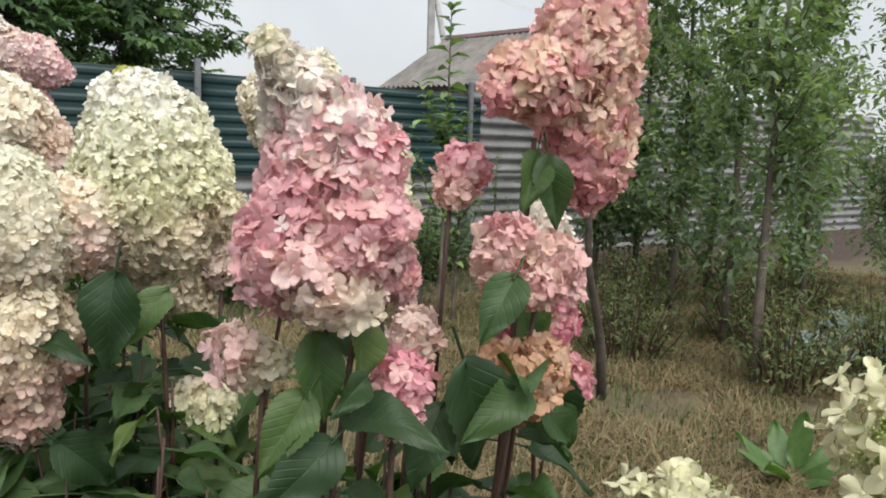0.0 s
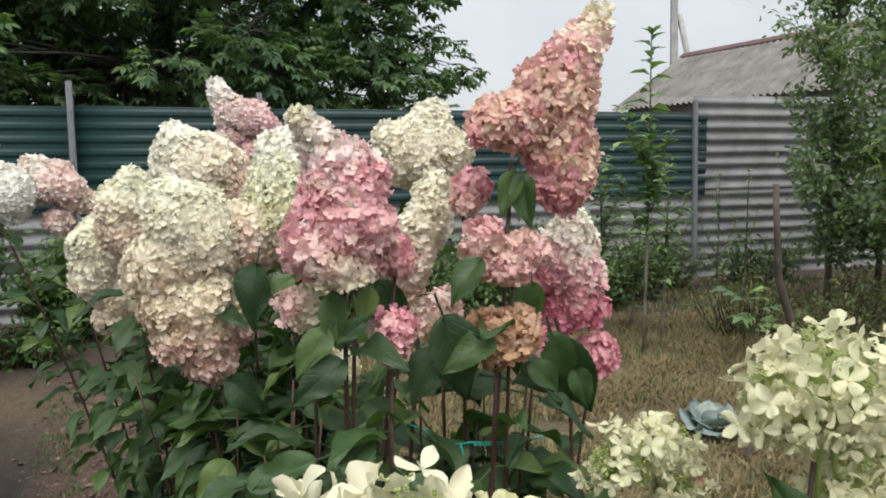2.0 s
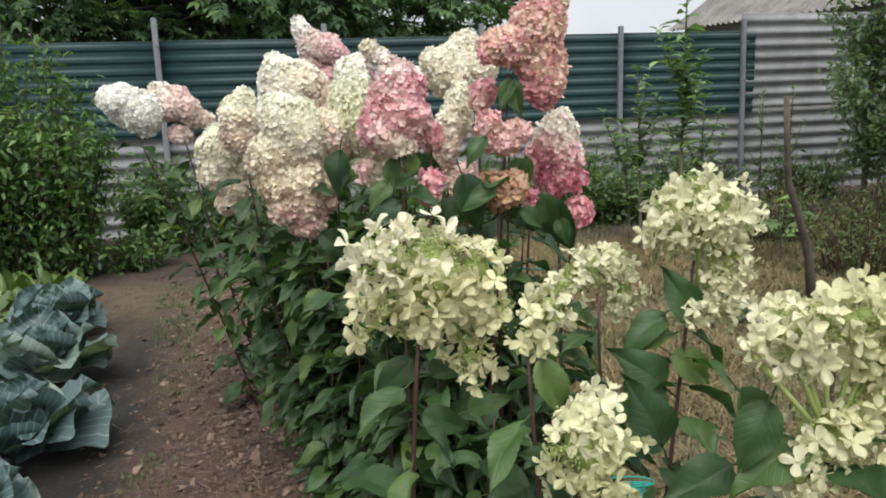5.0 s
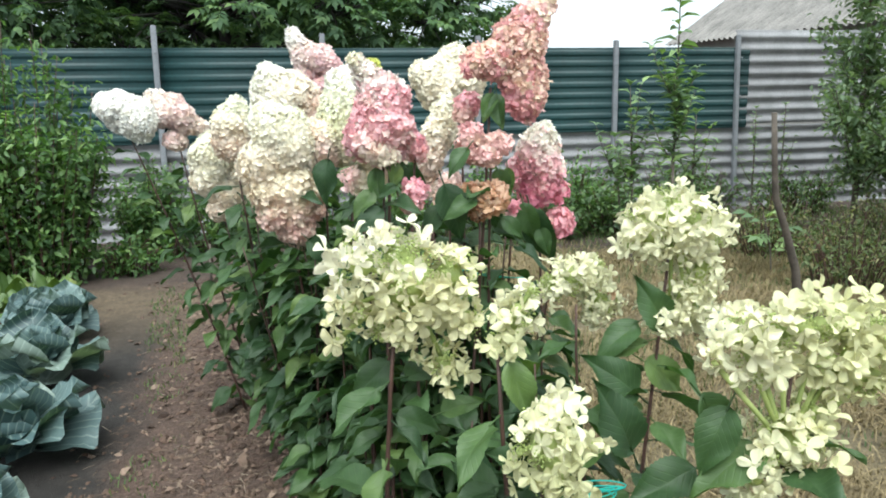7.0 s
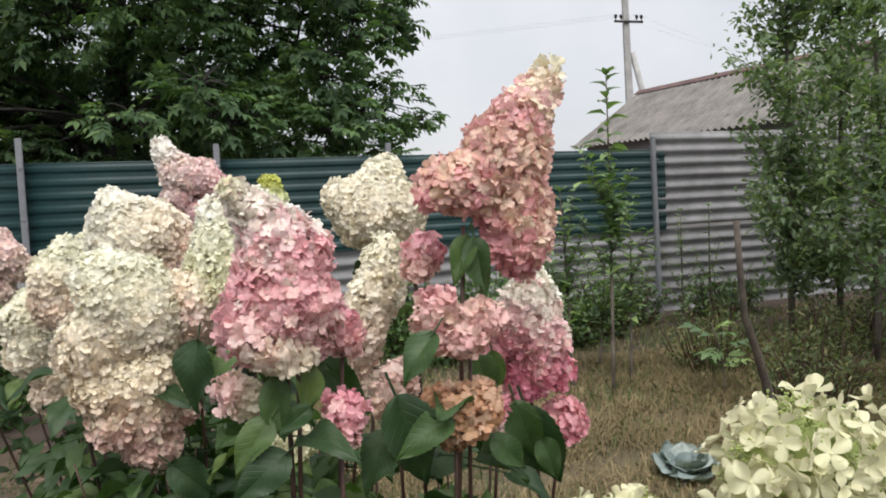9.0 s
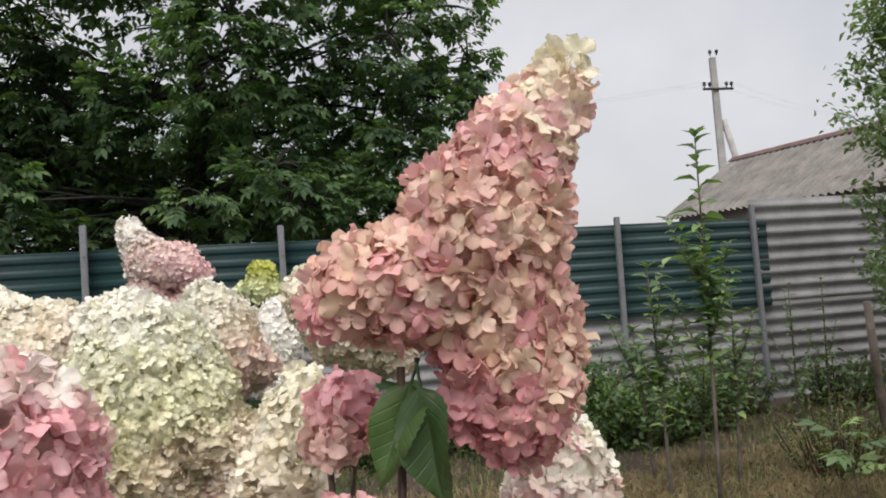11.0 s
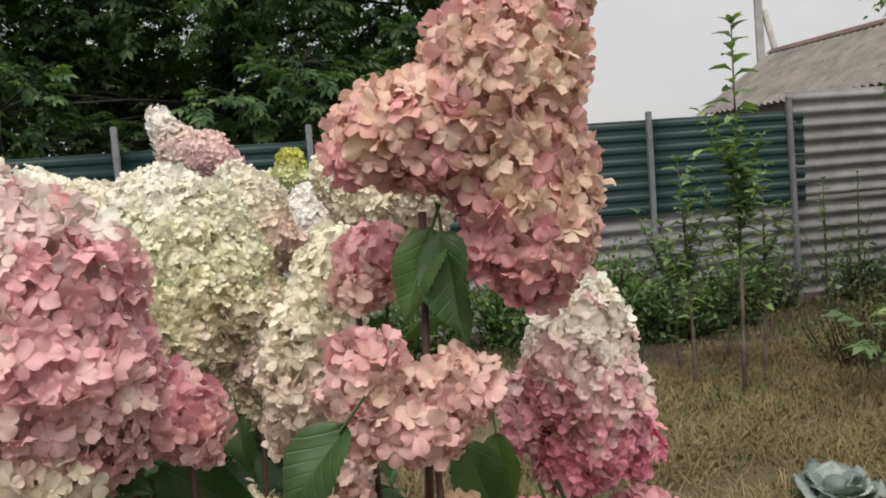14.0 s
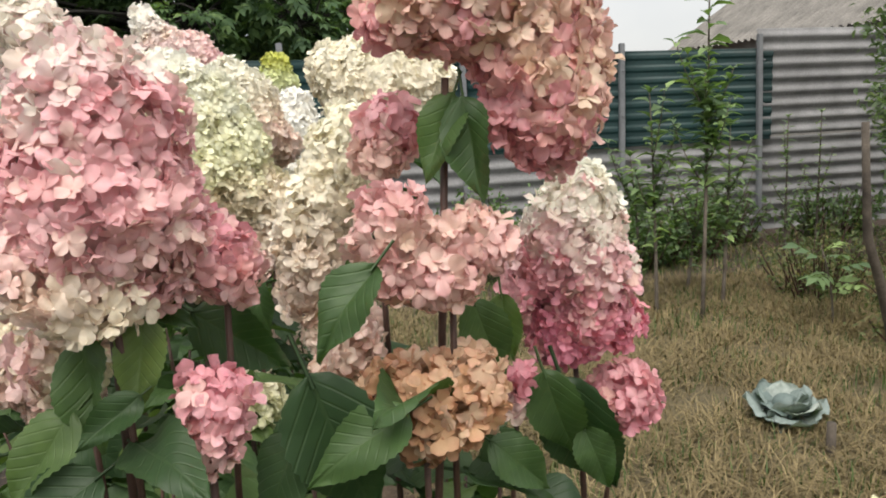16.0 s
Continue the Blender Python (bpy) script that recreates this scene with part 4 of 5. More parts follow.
def floret_template(seed, lift=0.25, width=1.06, vary=0.42, fine=False):
    """Four overlapping sepals round a tiny eye; the flower faces +z."""
    rng = np.random.default_rng(seed)
    sv, st = fine_sepal(width) if fine else sepal(width)
    vs, ts, which = [], [], []
    for k in range(4):
        a = k * math.pi / 2 + rng.uniform(-0.16, 0.16)
        s, e = rng.uniform(0.85, 1.1), lift + rng.uniform(-vary * 0.7, vary)
        curl, twist = rng.uniform(-0.40, 0.12), rng.uniform(-0.35, 0.35)
        x, y = sv[:, 0] * s, sv[:, 1] * s * rng.uniform(0.88, 1.1)
        z = (sv[:, 2] + curl * sv[:, 0] ** 3 + twist * sv[:, 0] * sv[:, 1] + 0.13 * sv[:, 0] * np.sin(9 * sv[:, 1] + 2 * k + seed)) * s
        x, z = x * math.cos(e) - z * math.sin(e), x * math.sin(e) + z * math.cos(e) + (k % 2) * 0.05
        c, w = math.cos(a), math.sin(a)
        ts.append(st + sum(len(q) for q in vs))
        vs.append(np.stack([x * c - y * w, x * w + y * c, z], 1))
        which.append(np.where(np.arange(len(sv)) >= 30, 1.0, sv[:, 0]) if fine else sv[:, 0])
    return np.concatenate(vs), np.concatenate(ts), np.concatenate(which)


FLORETS = [floret_template(s, lift) for s, lift in ((1, 0.15), (2, 0.3), (3, 0.05), (4, 0.42), (5, 0.2), (6, 0.25), (7, 0.1))]
FINE_FLORETS = [floret_template(s, lift, 1.0, 0.5, True) for s, lift in ((21, 0.15), (22, 0.3), (23, 0.05), (24, 0.45), (25, 0.2), (26, 0.1), (27, 0.35), (28, 0.0))]
LOOSE_FLORETS = [floret_template(s, lift, 0.74, 0.55, True) for s, lift in ((11, 0.1), (12, 0.35), (13, 0.55), (14, 0.2), (15, 0.0))]


def single_floret(fv, ft, rim, seed, blush=1.0):
    """A floret by itself, blushed at its rim; its colour comes from the object."""
    me = tris_mesh("floret", fv, ft, M_FLORET)
    rng = np.random.default_rng(seed)
    each = np.repeat(rng.uniform(0.92, 1.06, (4, 1)), len(rim) // 4, axis=0)
    c = each * (1 + (np.array([[1.0, 0.76, 0.84]]) - 1) * (rim ** 2)[:, None] * rng.uniform(0.2, 0.9) * blush)
    me.color_attributes.new("tint", "FLOAT_COLOR", "POINT").data.foreach_set("color", np.c_[np.clip(c, 0, 1), np.ones(len(c))].astype(np.float32).ravel())
    return me


SINGLES = [single_floret(*f, 30 + i) for i, f in enumerate(FINE_FLORETS + FLORETS)]
LOOSE_SINGLES = [single_floret(*f, 50 + i, 0.25) for i, f in enumerate(LOOSE_FLORETS)]


def chain(spheres, step=0.35):
    """Spheres filled in between those given, so that they make one body."""
    out = [spheres[0]]
    for a, b in zip(spheres, spheres[1:]):
        a, b = np.array(a), np.array(b)
        n = max(1, int(np.linalg.norm(a[:3] - b[:3]) / (step * min(a[3], b[3]) + 1e-4)))
        out += [tuple(a + (b - a) * (i + 1) / n) for i in range(n)]
    return np.array(out)


def skin(bodies, gap, rng):
    """Places and outward directions spread evenly over the outside of the bodies."""
    balls = np.concatenate([chain(b) for b in bodies])
    pts, nor = [], []
    for x, y, z, r in balls:
        n = max(6, int(4 * math.pi * r * r / (gap * gap) * 2.2))
        i = np.arange(n) + 0.5
        ph, th = np.arccos(1 - 2 * i / n), math.pi * (1 + 5 ** 0.5) * i + rng.uniform(0, 6)
        d = np.stack([np.cos(th) * np.sin(ph), np.sin(th) * np.sin(ph), np.cos(ph)], 1)
        pts.append(np.array([[x, y, z]]) + r * d); nor.append(d)
    pts, nor = np.concatenate(pts), np.concatenate(nor)
    inside = np.zeros(len(pts), bool)
    for x, y, z, r in balls:
        inside |= np.linalg.norm(pts - np.array([[x, y, z]]), axis=1) < r - 0.0015
    pts, nor = pts[~inside], nor[~inside]
    order = rng.permutation(len(pts))
    pts, nor = pts[order], nor[order]
    keep = []
    for i in range(len(pts)):
        if not keep or np.min(np.sum((pts[keep] - pts[i]) ** 2, axis=1)) > gap * gap * 0.62:
            keep.append(i)
    return pts[keep], nor[keep], balls


def gradient(u, stops):
    p = np.array([s[0] for s in stops]); c = np.array([s[1] for s in stops])
    return np.stack([np.interp(u, p, c[:, k]) for k in range(3)], 1)


def panicle(name, bodies, stops, parent, seed, size=0.0175, label="", gap=None, axis_ends=None, loose=0.0, buds=0.0, edge=(1.0, 0.82, 0.89), wild=0.40, patch=0.12, layers=2, kinds=FLORETS, single=0, lumpy=0.011, speckle=0.05, shut=0.24):
    """A flower head: florets over the outside of its bodies, coloured from tip to base."""
    rng = np.random.default_rng(seed)
    gap = gap or size * 0.96
    pts, nor, balls = skin(bodies, gap, rng)
    outer = len(pts)
    deep = [] if layers < 2 else [[(x, y, z, max(r - size * 0.6, 0.006)) for x, y, z, r in body] for body in bodies]
    if deep:
        pts2, nor2, _ = skin(deep, gap * 1.1, rng)
        pts, nor = np.concatenate([pts, pts2]), np.concatenate([nor, nor2])
    open_at = np.zeros((0, 3)), np.zeros((0, 3))
    if buds:
        # patches where the florets have not opened yet
        bare = np.array([noise.noise(Vector(p) * 24 + Vector((0, 0, seed))) > shut for p in pts])
        open_at = pts[bare & (np.arange(len(pts)) < outer)], nor[bare & (np.arange(len(pts)) < outer)]
        pts, nor = pts[~bare], nor[~bare]
        outer = int((~bare[:outer]).sum())
    pts = pts + nor * lumpy * np.array([[noise.noise(Vector(p) * 15 + Vector((0, seed, 0)))] for p in pts])
    if loose:
        pts = pts + nor * (rng.normal(0, loose, (len(pts), 1)) + 0.012 * (rng.uniform(0, 1, (len(pts), 1)) < 0.12))
    a, b = (np.array(v, float) for v in (axis_ends or (bodies[0][0][:3], bodies[0][-1][:3])))
    d = b - a
    u = np.clip(((pts - a) @ d) / max(d @ d, 1e-6), -0.1, 1.2)
    u = u + (rng.normal(0, speckle, len(u)) + patch * np.array([noise.noise(Vector(p) * 24 + Vector((seed, 0, 0))) for p in pts])) * np.clip(u * 4, 0.15, 1)
    base = gradient(u, stops)
    base *= rng.uniform(0.88, 1.06, (len(u), 1))
    swap = rng.uniform(0, 1, len(u)) < 0.06
    base[swap] = gradient(np.clip(u[swap] + rng.normal(0, 0.2, swap.sum()), 0, 1), stops)
    rosy = base[:, 0] - base[:, 1] > 0.10
    pale = rosy & (u > 0.05) & (rng.uniform(0, 1, len(u)) < 0.18)
    base[pale] = base[pale] * 0.60 + 0.40 * np.array([0.90, 0.81, 0.66])
    old = rosy & (rng.uniform(0, 1, len(u)) < 0.10)
    base[old] *= np.array([0.93, 0.86, 0.83])
    if buds:
        base[rng.uniform(0, 1, len(u)) < 0.007] = (0.62, 0.42, 0.28)
    up = nor + rng.normal(0, wild, nor.shape)
    turns = frames_for(up, rng.uniform(0, 6.28, len(up)))
    s = size * rng.uniform(0.78, 1.18, len(up))
    pick = rng.integers(0, len(kinds), len(up))
    if kinds is FINE_FLORETS:
        # the hidden inner layer is plainer
        pick[outer:] = rng.integers(len(FINE_FLORETS), len(FINE_FLORETS) + len(FLORETS), len(up) - outer)
        kinds = FINE_FLORETS + FLORETS
    V, T, C, k = [], [], [], 0
    apart = np.zeros(len(pts), bool)
    if single:
        # the florets on the near side, each a flower of its own
        front = np.argsort((pts @ np.array([0.45, 1.0, -0.1])) - 0.05 * (np.arange(len(pts)) < outer))[:min(single, len(pts) * 6 // 10)]
        apart[front] = True
    for f, (fv, ft, rim) in enumerate(kinds):
        sel = (pick == f) & ~apart
        if not sel.any():
            continue
        vv, tt = scatter(fv, ft, pts[sel], turns[sel], s[sel])
        blush = np.clip((base[sel][:, 0] - base[sel][:, 1]) * 4, 0.08, 1)[:, None, None] * rng.uniform(0, 0.8, (sel.sum(), 1, 1))
        each = np.repeat(rng.uniform(0.90, 1.08, (sel.sum(), 4, 1)), len(rim) // 4, axis=1)
        col = base[sel][:, None, :] * each * (1 + (np.array(edge)[None, None, :] - 1) * (rim ** 2)[None, :, None] * blush)
        V.append(vv); T.append(tt + k); C.append(col.reshape(-1, 3)); k += len(vv)
    # the stalks inside carry the florets
    cv, ct, kk = [], [], 0
    bm = bmesh.new()
    bmesh.ops.create_icosphere(bm, subdivisions=2, radius=1.0)
    iv = np.array([v.co[:] for v in bm.verts]); it = np.array([[v.index for v in f.verts] for f in bm.faces]); bm.free()
    for x, y, z, r in balls[:: max(1, len(balls) // 14)]:
        cv.append(iv * max(r - size * 1.1, r * 0.4) + np.array([[x, y, z]])); ct.append(it + kk); kk += len(iv)
    hub = Vector(max((b for body in bodies for b in body), key=lambda b: b[3])[:3])
    for body in bodies:
        for b in body:
            # a side stalk from the middle of the head to each of its clusters
            end = Vector(b[:3])
            if (end - hub).length > 0.005:
                tv, tf = tube([hub, hub.lerp(end, 0.5), end], 0.0045, 6)
                cv.append(np.array([tuple(q) for q in tv])); ct.append(np.array([(f[0], f[k], f[k + 1]) for f in tf for k in range(1, len(f) - 1)]) + kk); kk += len(tv)
    me = tris_mesh("panicle", np.concatenate(cv), np.concatenate(ct), M_BUD if buds else M_PETAL)
    core = np.mean(base, axis=0) * 0.85
    me.color_attributes.new("tint", "FLOAT_COLOR", "POINT").data.foreach_set("color", np.tile(np.r_[core, 1.0].astype(np.float32), kk))
    ob = link_part(name, me, parent, label)
    C = np.concatenate(C)
    me = tris_mesh("floret_mass", np.concatenate(V), np.concatenate(T), M_PETAL)
    me.color_attributes.new("tint", "FLOAT_COLOR", "POINT").data.foreach_set("color", np.c_[np.clip(C, 0, 1), np.ones(len(C))].astype(np.float32).ravel())
    tagged(link_part("floret_mass", me, ob), kind="stuff")
    meshes = LOOSE_SINGLES if kinds is LOOSE_FLORETS else SINGLES
    for i in np.nonzero(apart)[0]:
        fl = link_part("floret", meshes[pick[i]], ob, m=Matrix.Translation(pts[i]) @ Matrix(turns[i].tolist()).to_4x4() @ Matrix.Scale(float(s[i]), 4))
        fl.color = (*np.clip(base[i], 0, 1), 1)
    if buds:
        bp, bn = (np.repeat(q, int(16 * buds), axis=0) for q in open_at)
        bp = bp + rng.normal(0, size * 0.30, bp.shape) + bn * rng.normal(-0.009, 0.003, (len(bp), 1))
        ov = np.array([(1, 0, 0), (-1, 0, 0), (0, 1, 0), (0, -1, 0), (0, 0, 1), (0, 0, -1.0)])
        ot = np.array([(0, 2, 4), (2, 1, 4), (1, 3, 4), (3, 0, 4), (2, 0, 5), (1, 2, 5), (3, 1, 5), (0, 3, 5)])
        bv, bt = scatter(ov, ot, bp, frames_for(rng.normal(0, 1, bp.shape), rng.uniform(0, 6, len(bp))), rng.uniform(0.0014, 0.0028, len(bp)))
        tagged(link_part("bud_mass", tris_mesh("bud_mass", bv, bt, M_BUD), ob, "tight green flower buds"), kind="stuff")
    return ob


def leaf_mesh(length, width, droop, fold, seed, nx=26):
    """An ovate leaf with a toothed rim along x, quilted between its veins, its stalk at the origin."""
    vs, fs = [], []
    across = (-1, -0.72, -0.4, -0.12, 0, 0.12, 0.4, 0.72, 1)
    for i in range(nx + 1):
        u = i / nx
        w = 0.5 * width * (math.sin(math.pi * u ** 0.66) ** 0.9 * (1 - 0.25 * max(0, u - 0.6)) if 0 < u < 1 else 0.0)
        z = -droop * u * u
        for s in across:
            edge = 1 + (0.045 if i % 2 else -0.03) * (abs(s) == 1)
            y = s * w * edge
            puff = 0.0004 * math.cos(420 * (u * length - 1.1 * abs(y))) * (0.25 < abs(s) < 1)
            rim = 0.05 * length * abs(s) ** 2 * math.sin(9 * u + seed + (1.5 if s > 0 else 0))
            vs.append((u * length, y, (z + fold * abs(s) * math.sin(math.pi * u)) * length + 0.004 * math.sin(7 * u + 3 * s + seed) + rim + puff))
    n = len(across)
    for i in range(nx):
        for j in range(n - 1):
            a = i * n + j
            fs.append((a, a + 1, a + n + 1, a + n))
    k = len(vs)
    for x in (-0.03, 0.01):
        vs += [(x, -0.0018, -0.001), (x, 0.0018, -0.001), (x, 0, 0.002)]
    fs += [(k, k + 1, k + 4, k + 3), (k + 1, k + 2, k + 5, k + 4), (k + 2, k, k + 3, k + 5)]
    return mesh_of("leaf", vs, fs, M_LEAF)


LEAVES = [leaf_mesh(0.125, 0.070, 0.30, 0.10, 1), leaf_mesh(0.118, 0.058, 0.12, 0.16, 2), leaf_mesh(0.130, 0.068, 0.45, 0.06, 3), leaf_mesh(0.11, 0.060, 0.25, 0.12, 4), leaf_mesh(0.13, 0.076, 0.35, 0.08, 5)]


def place_leaf(p, az, dip, roll, s, which, parent):
    m = Matrix.Translation(p) @ pose(0, 0, 0, 0, 0, az) @ pose(0, 0, 0, roll, -dip, 0) @ Matrix.Translation((0.03 * s, 0, 0)) @ Matrix.Scale(s, 4)
    return link_part("leaf", LEAVES[which % len(LEAVES)], parent, m=m)


def cane(base, top, parent, rng, every=0.062, first=0.12, scale=1.0, r=0.0065, skip_top=0.05, sag=0.03):
    """A woody stem from the ground to a flower head, with pairs of leaves."""
    sagv = (rng.uniform(-sag, sag), rng.uniform(-sag, sag), 0)
    pts = bend(base, top, sagv, 9)
    link_part("stem", mesh_of("stem", *tube(pts, list(np.linspace(r, r * 0.55, 9)), 7), M_STEM), parent)
    length = (Vector(top) - Vector(base)).length
    h, turn = first, rng.uniform(0, 180)
    while h < length - skip_top:
        u = h / length * 8
        k = min(int(u), 7)
        p = pts[k].lerp(pts[k + 1], u - k)
        for side in (0, 180):
            if rng.uniform() < 0.9:
                place_leaf(p, turn + side + rng.uniform(-25, 25), rng.uniform(-34, 20), rng.uniform(-25, 25), scale * rng.uniform(0.7, 1.15), int(rng.integers(0, 5)), parent)
        turn += 90 + rng.uniform(-15, 15)
        h += every * rng.uniform(0.75, 1.3)


WHITE, CREAM, LIME = (0.95, 0.95, 0.91), (0.90, 0.83, 0.69), (0.78, 0.84, 0.52)
BLUSH, ROSE, PINK, HOT = (0.89, 0.74, 0.68), (0.89, 0.65, 0.64), (0.90, 0.55, 0.59), (0.92, 0.43, 0.54)
BEIGE = (0.82, 0.62, 0.44)

plants = {
    "tall": thing("hydrangea_bush", (-5.5, -6.95, 0), label="panicle hydrangea with tall dusty pink flower heads", category="hydrangea", group="hydrangea row"),
    "pink": thing("hydrangea_bush", (-5.85, -6.95, 0), label="panicle hydrangea with pink and cream cone heads", category="hydrangea", group="hydrangea row"),
    "white": thing("hydrangea_bush", (-5.88, -6.3, 0), label="panicle hydrangea loaded with creamy white heads", category="hydrangea", group="hydrangea row"),
    "far": thing("hydrangea_bush", (-6.0, -5.4, 0), label="panicle hydrangea with white and blush heads", category="hydrangea", group="hydrangea row"),
    "lime": thing("hydrangea_bush", (-5.8, -7.7, 0), label="panicle hydrangea with loose pale lime flower heads", category="hydrangea", group="hydrangea row"),
    "lime2": thing("hydrangea_bush", (-5.25, -7.5, 0), label="panicle hydrangea with loose pale lime flower heads", category="hydrangea", group="hydrangea row"),
}

TALL = [(0, (0.91, 0.89, 0.71)), (0.11, (0.90, 0.81, 0.66)), (0.17, (0.89, 0.62, 0.61)), (0.32, (0.87, 0.55, 0.57)), (0.44, (0.86, 0.71, 0.56)), (0.56, (0.86, 0.55, 0.54)), (0.70, (0.86, 0.69, 0.53)), (0.85, (0.85, 0.58, 0.52)), (1.0, (0.86, 0.46, 0.50))]
BALL = [(0, (0.86, 0.55, 0.57)), (0.4, (0.87, 0.71, 0.62)), (0.6, (0.86, 0.56, 0.56)), (1, (0.85, 0.63, 0.55))]
RUSTY = [(0, (0.74, 0.53, 0.38)), (0.4, (0.64, 0.39, 0.23)), (0.6, (0.70, 0.47, 0.29)), (1, (0.54, 0.31, 0.18))]
FADED = [(0, BLUSH), (1, BEIGE)]
DUSK = [(0, (0.88, 0.52, 0.57)), (1, (0.88, 0.66, 0.58))]
WPINK = [(0, (0.94, 0.94, 0.85)), (0.28, (0.93, 0.90, 0.82)), (0.40, (0.90, 0.70, 0.70)), (0.52, (0.92, 0.57, 0.61)), (0.75, (0.93, 0.44, 0.55)), (1, (0.93, 0.39, 0.53))]
BRIGHT = [(0, PINK), (1, HOT)]
BRIGHT2 = [(0, (0.86, 0.42, 0.50)), (0.5, PINK), (1, ROSE)]
BIG = [(0, (0.86, 0.89, 0.64)), (0.07, (0.93, 0.93, 0.84)), (0.27, (0.92, 0.88, 0.82)), (0.35, (0.88, 0.70, 0.70)), (0.43, PINK), (0.66, (0.89, 0.57, 0.60)), (0.82, (0.89, 0.60, 0.61)), (0.92, (0.88, 0.70, 0.66)), (1.0, ROSE)]
BIGLOBE = [(0, ROSE), (0.3, BLUSH), (1, CREAM)]
PCREAM = [(0, ROSE), (0.45, CREAM), (1, (0.85, 0.85, 0.63))]
SLIM = [(0, (0.90, 0.88, 0.73)), (0.5, (0.90, 0.85, 0.73)), (1, (0.89, 0.77, 0.68))]
GREENW = [(0, (0.94, 0.94, 0.87)), (0.25, (0.90, 0.91, 0.77)), (0.8, (0.84, 0.85, 0.61)), (1.1, (0.87, 0.79, 0.62))]
CREAMY = [(0, CREAM), (1, BLUSH)]
GCREAM = [(0, CREAM), (1, LIME)]
YELLOWC = [(0, (0.93, 0.92, 0.80)), (0.5, (0.91, 0.87, 0.74)), (0.88, CREAM), (1.0, (0.80, 0.74, 0.50))]
BLUSHW = [(0, (0.92, 0.92, 0.83)), (0.45, (0.91, 0.86, 0.74)), (0.8, (0.90, 0.78, 0.66)), (1, BLUSH)]
FULLC = [(0, (0.89, 0.91, 0.78)), (0.4, (0.89, 0.86, 0.72)), (1, (0.88, 0.78, 0.65))]
DROOP = [(0, (0.88, 0.84, 0.66)), (0.4, (0.88, 0.78, 0.62)), (0.7, (0.87, 0.64, 0.58)), (1, (0.86, 0.68, 0.56))]
CREAMW = [(0, (0.89, 0.90, 0.75)), (0.5, (0.89, 0.84, 0.70)), (1, (0.88, 0.76, 0.63))]
PINKW = [(0, WHITE), (0.2, (0.92, 0.86, 0.81)), (0.5, (0.91, 0.76, 0.74)), (1, (0.90, 0.66, 0.69))]
SNOW = [(0, (0.96, 0.96, 0.93)), (1, (0.95, 0.95, 0.90))]
LBLUSH = [(0, (0.94, 0.88, 0.82)), (0.5, (0.92, 0.74, 0.72)), (1, (0.91, 0.82, 0.73))]
YOUNG_HEAD = [(0, (0.60, 0.64, 0.16)), (1, LIME)]
PALE_LIME = [(0, (0.87, 0.86, 0.67)), (0.5, (0.82, 0.81, 0.56)), (1, (0.76, 0.75, 0.47))]
GREEN_LIME = [(0, (0.80, 0.80, 0.56)), (0.5, (0.73, 0.74, 0.46)), (1, (0.67, 0.68, 0.39))]
rngh = np.random.default_rng(77)
count = [0]


def hold(plant, bodies, foot, neck, thick=0.0062):
    """The cane of a head, or the side stalk of one that sits lower on the bush."""
    low = min((b for body in bodies for b in body), key=lambda b: b[2])
    top = neck or (low[0], low[1], low[2])
    root = plants[plant].location
    if foot:
        cane((*foot, 0.0), top, plants[plant], rngh, r=thick, scale=1.0, skip_top=0.24 if plant == "tall" else 0.10, every=0.062)
    elif neck:
        cane((0.35 * top[0] + 0.65 * root.x, 0.65 * top[1] + 0.35 * root.y, 0.0), top, plants[plant], rngh, r=0.006, scale=1.0, skip_top=0.08, every=0.06)
    else:
        pts = bend(top, (0.6 * top[0] + 0.4 * root.x, 0.6 * top[1] + 0.4 * root.y + 0.04, 0.25), (0, 0.03, 0), 7)
        link_part("stem", mesh_of("stem", *tube(pts, [0.003, 0.0032, 0.0035, 0.004, 0.0045, 0.005, 0.0055], 6), M_STEM), plants[plant])


def flower_head(plant, label, stops, bodies, size, foot=None, neck=None, ends=None):
    count[0] += 1
    panicle("panicle", bodies, stops, plants[plant], 500 + count[0], size, label, axis_ends=ends, single=300 if label.startswith("tall") or "fading to a cream tip" in label else 150 if plant == "tall" else 0, patch=0.30 if label.startswith("tall") else 0.15, lumpy=0.012 if plant == "tall" else 0.020, wild=0.52 if plant in ("tall", "pink") else 0.36, speckle=0.12 if label.startswith("tall") else 0.05, kinds=FINE_FLORETS if plant in ("tall", "pink") else FLORETS)
    hold(plant, bodies, foot, neck)


def lime_head(plant, bodies, foot=None, neck=None, size=0.0265, stops=None, shut=0.24):
    count[0] += 1
    panicle("panicle", bodies, stops or PALE_LIME, plants[plant], 600 + count[0], size, "pale lime flower head with green buds", gap=size, shut=shut, loose=0.011, layers=2, kinds=LOOSE_FLORETS, single=150, buds=2.0, edge=(1.0, 1.0, 0.85), wild=0.75)
    hold(plant, bodies, foot, neck, 0.0065)


def broad_leaf(base, tip, which, plant):
    """A large leaf that hangs from base to tip with its face outwards."""
    base, tip = Vector(base), Vector(tip)
    x = (tip - base)
    length = x.length
    x.normalize()
    face = Vector((-0.25 + rngh.uniform(-0.4, 0.4), -0.75, 0.6 + rngh.uniform(-0.3, 0.3)))
    y = face.cross(x).normalized()
    z = x.cross(y)
    m = Matrix.Translation(base) @ Matrix((x, y, z)).transposed().to_4x4() @ Matrix.Scale(length / 0.118, 4)
    link_part("leaf", LEAVES[which % len(LEAVES)], plants[plant], m=m)


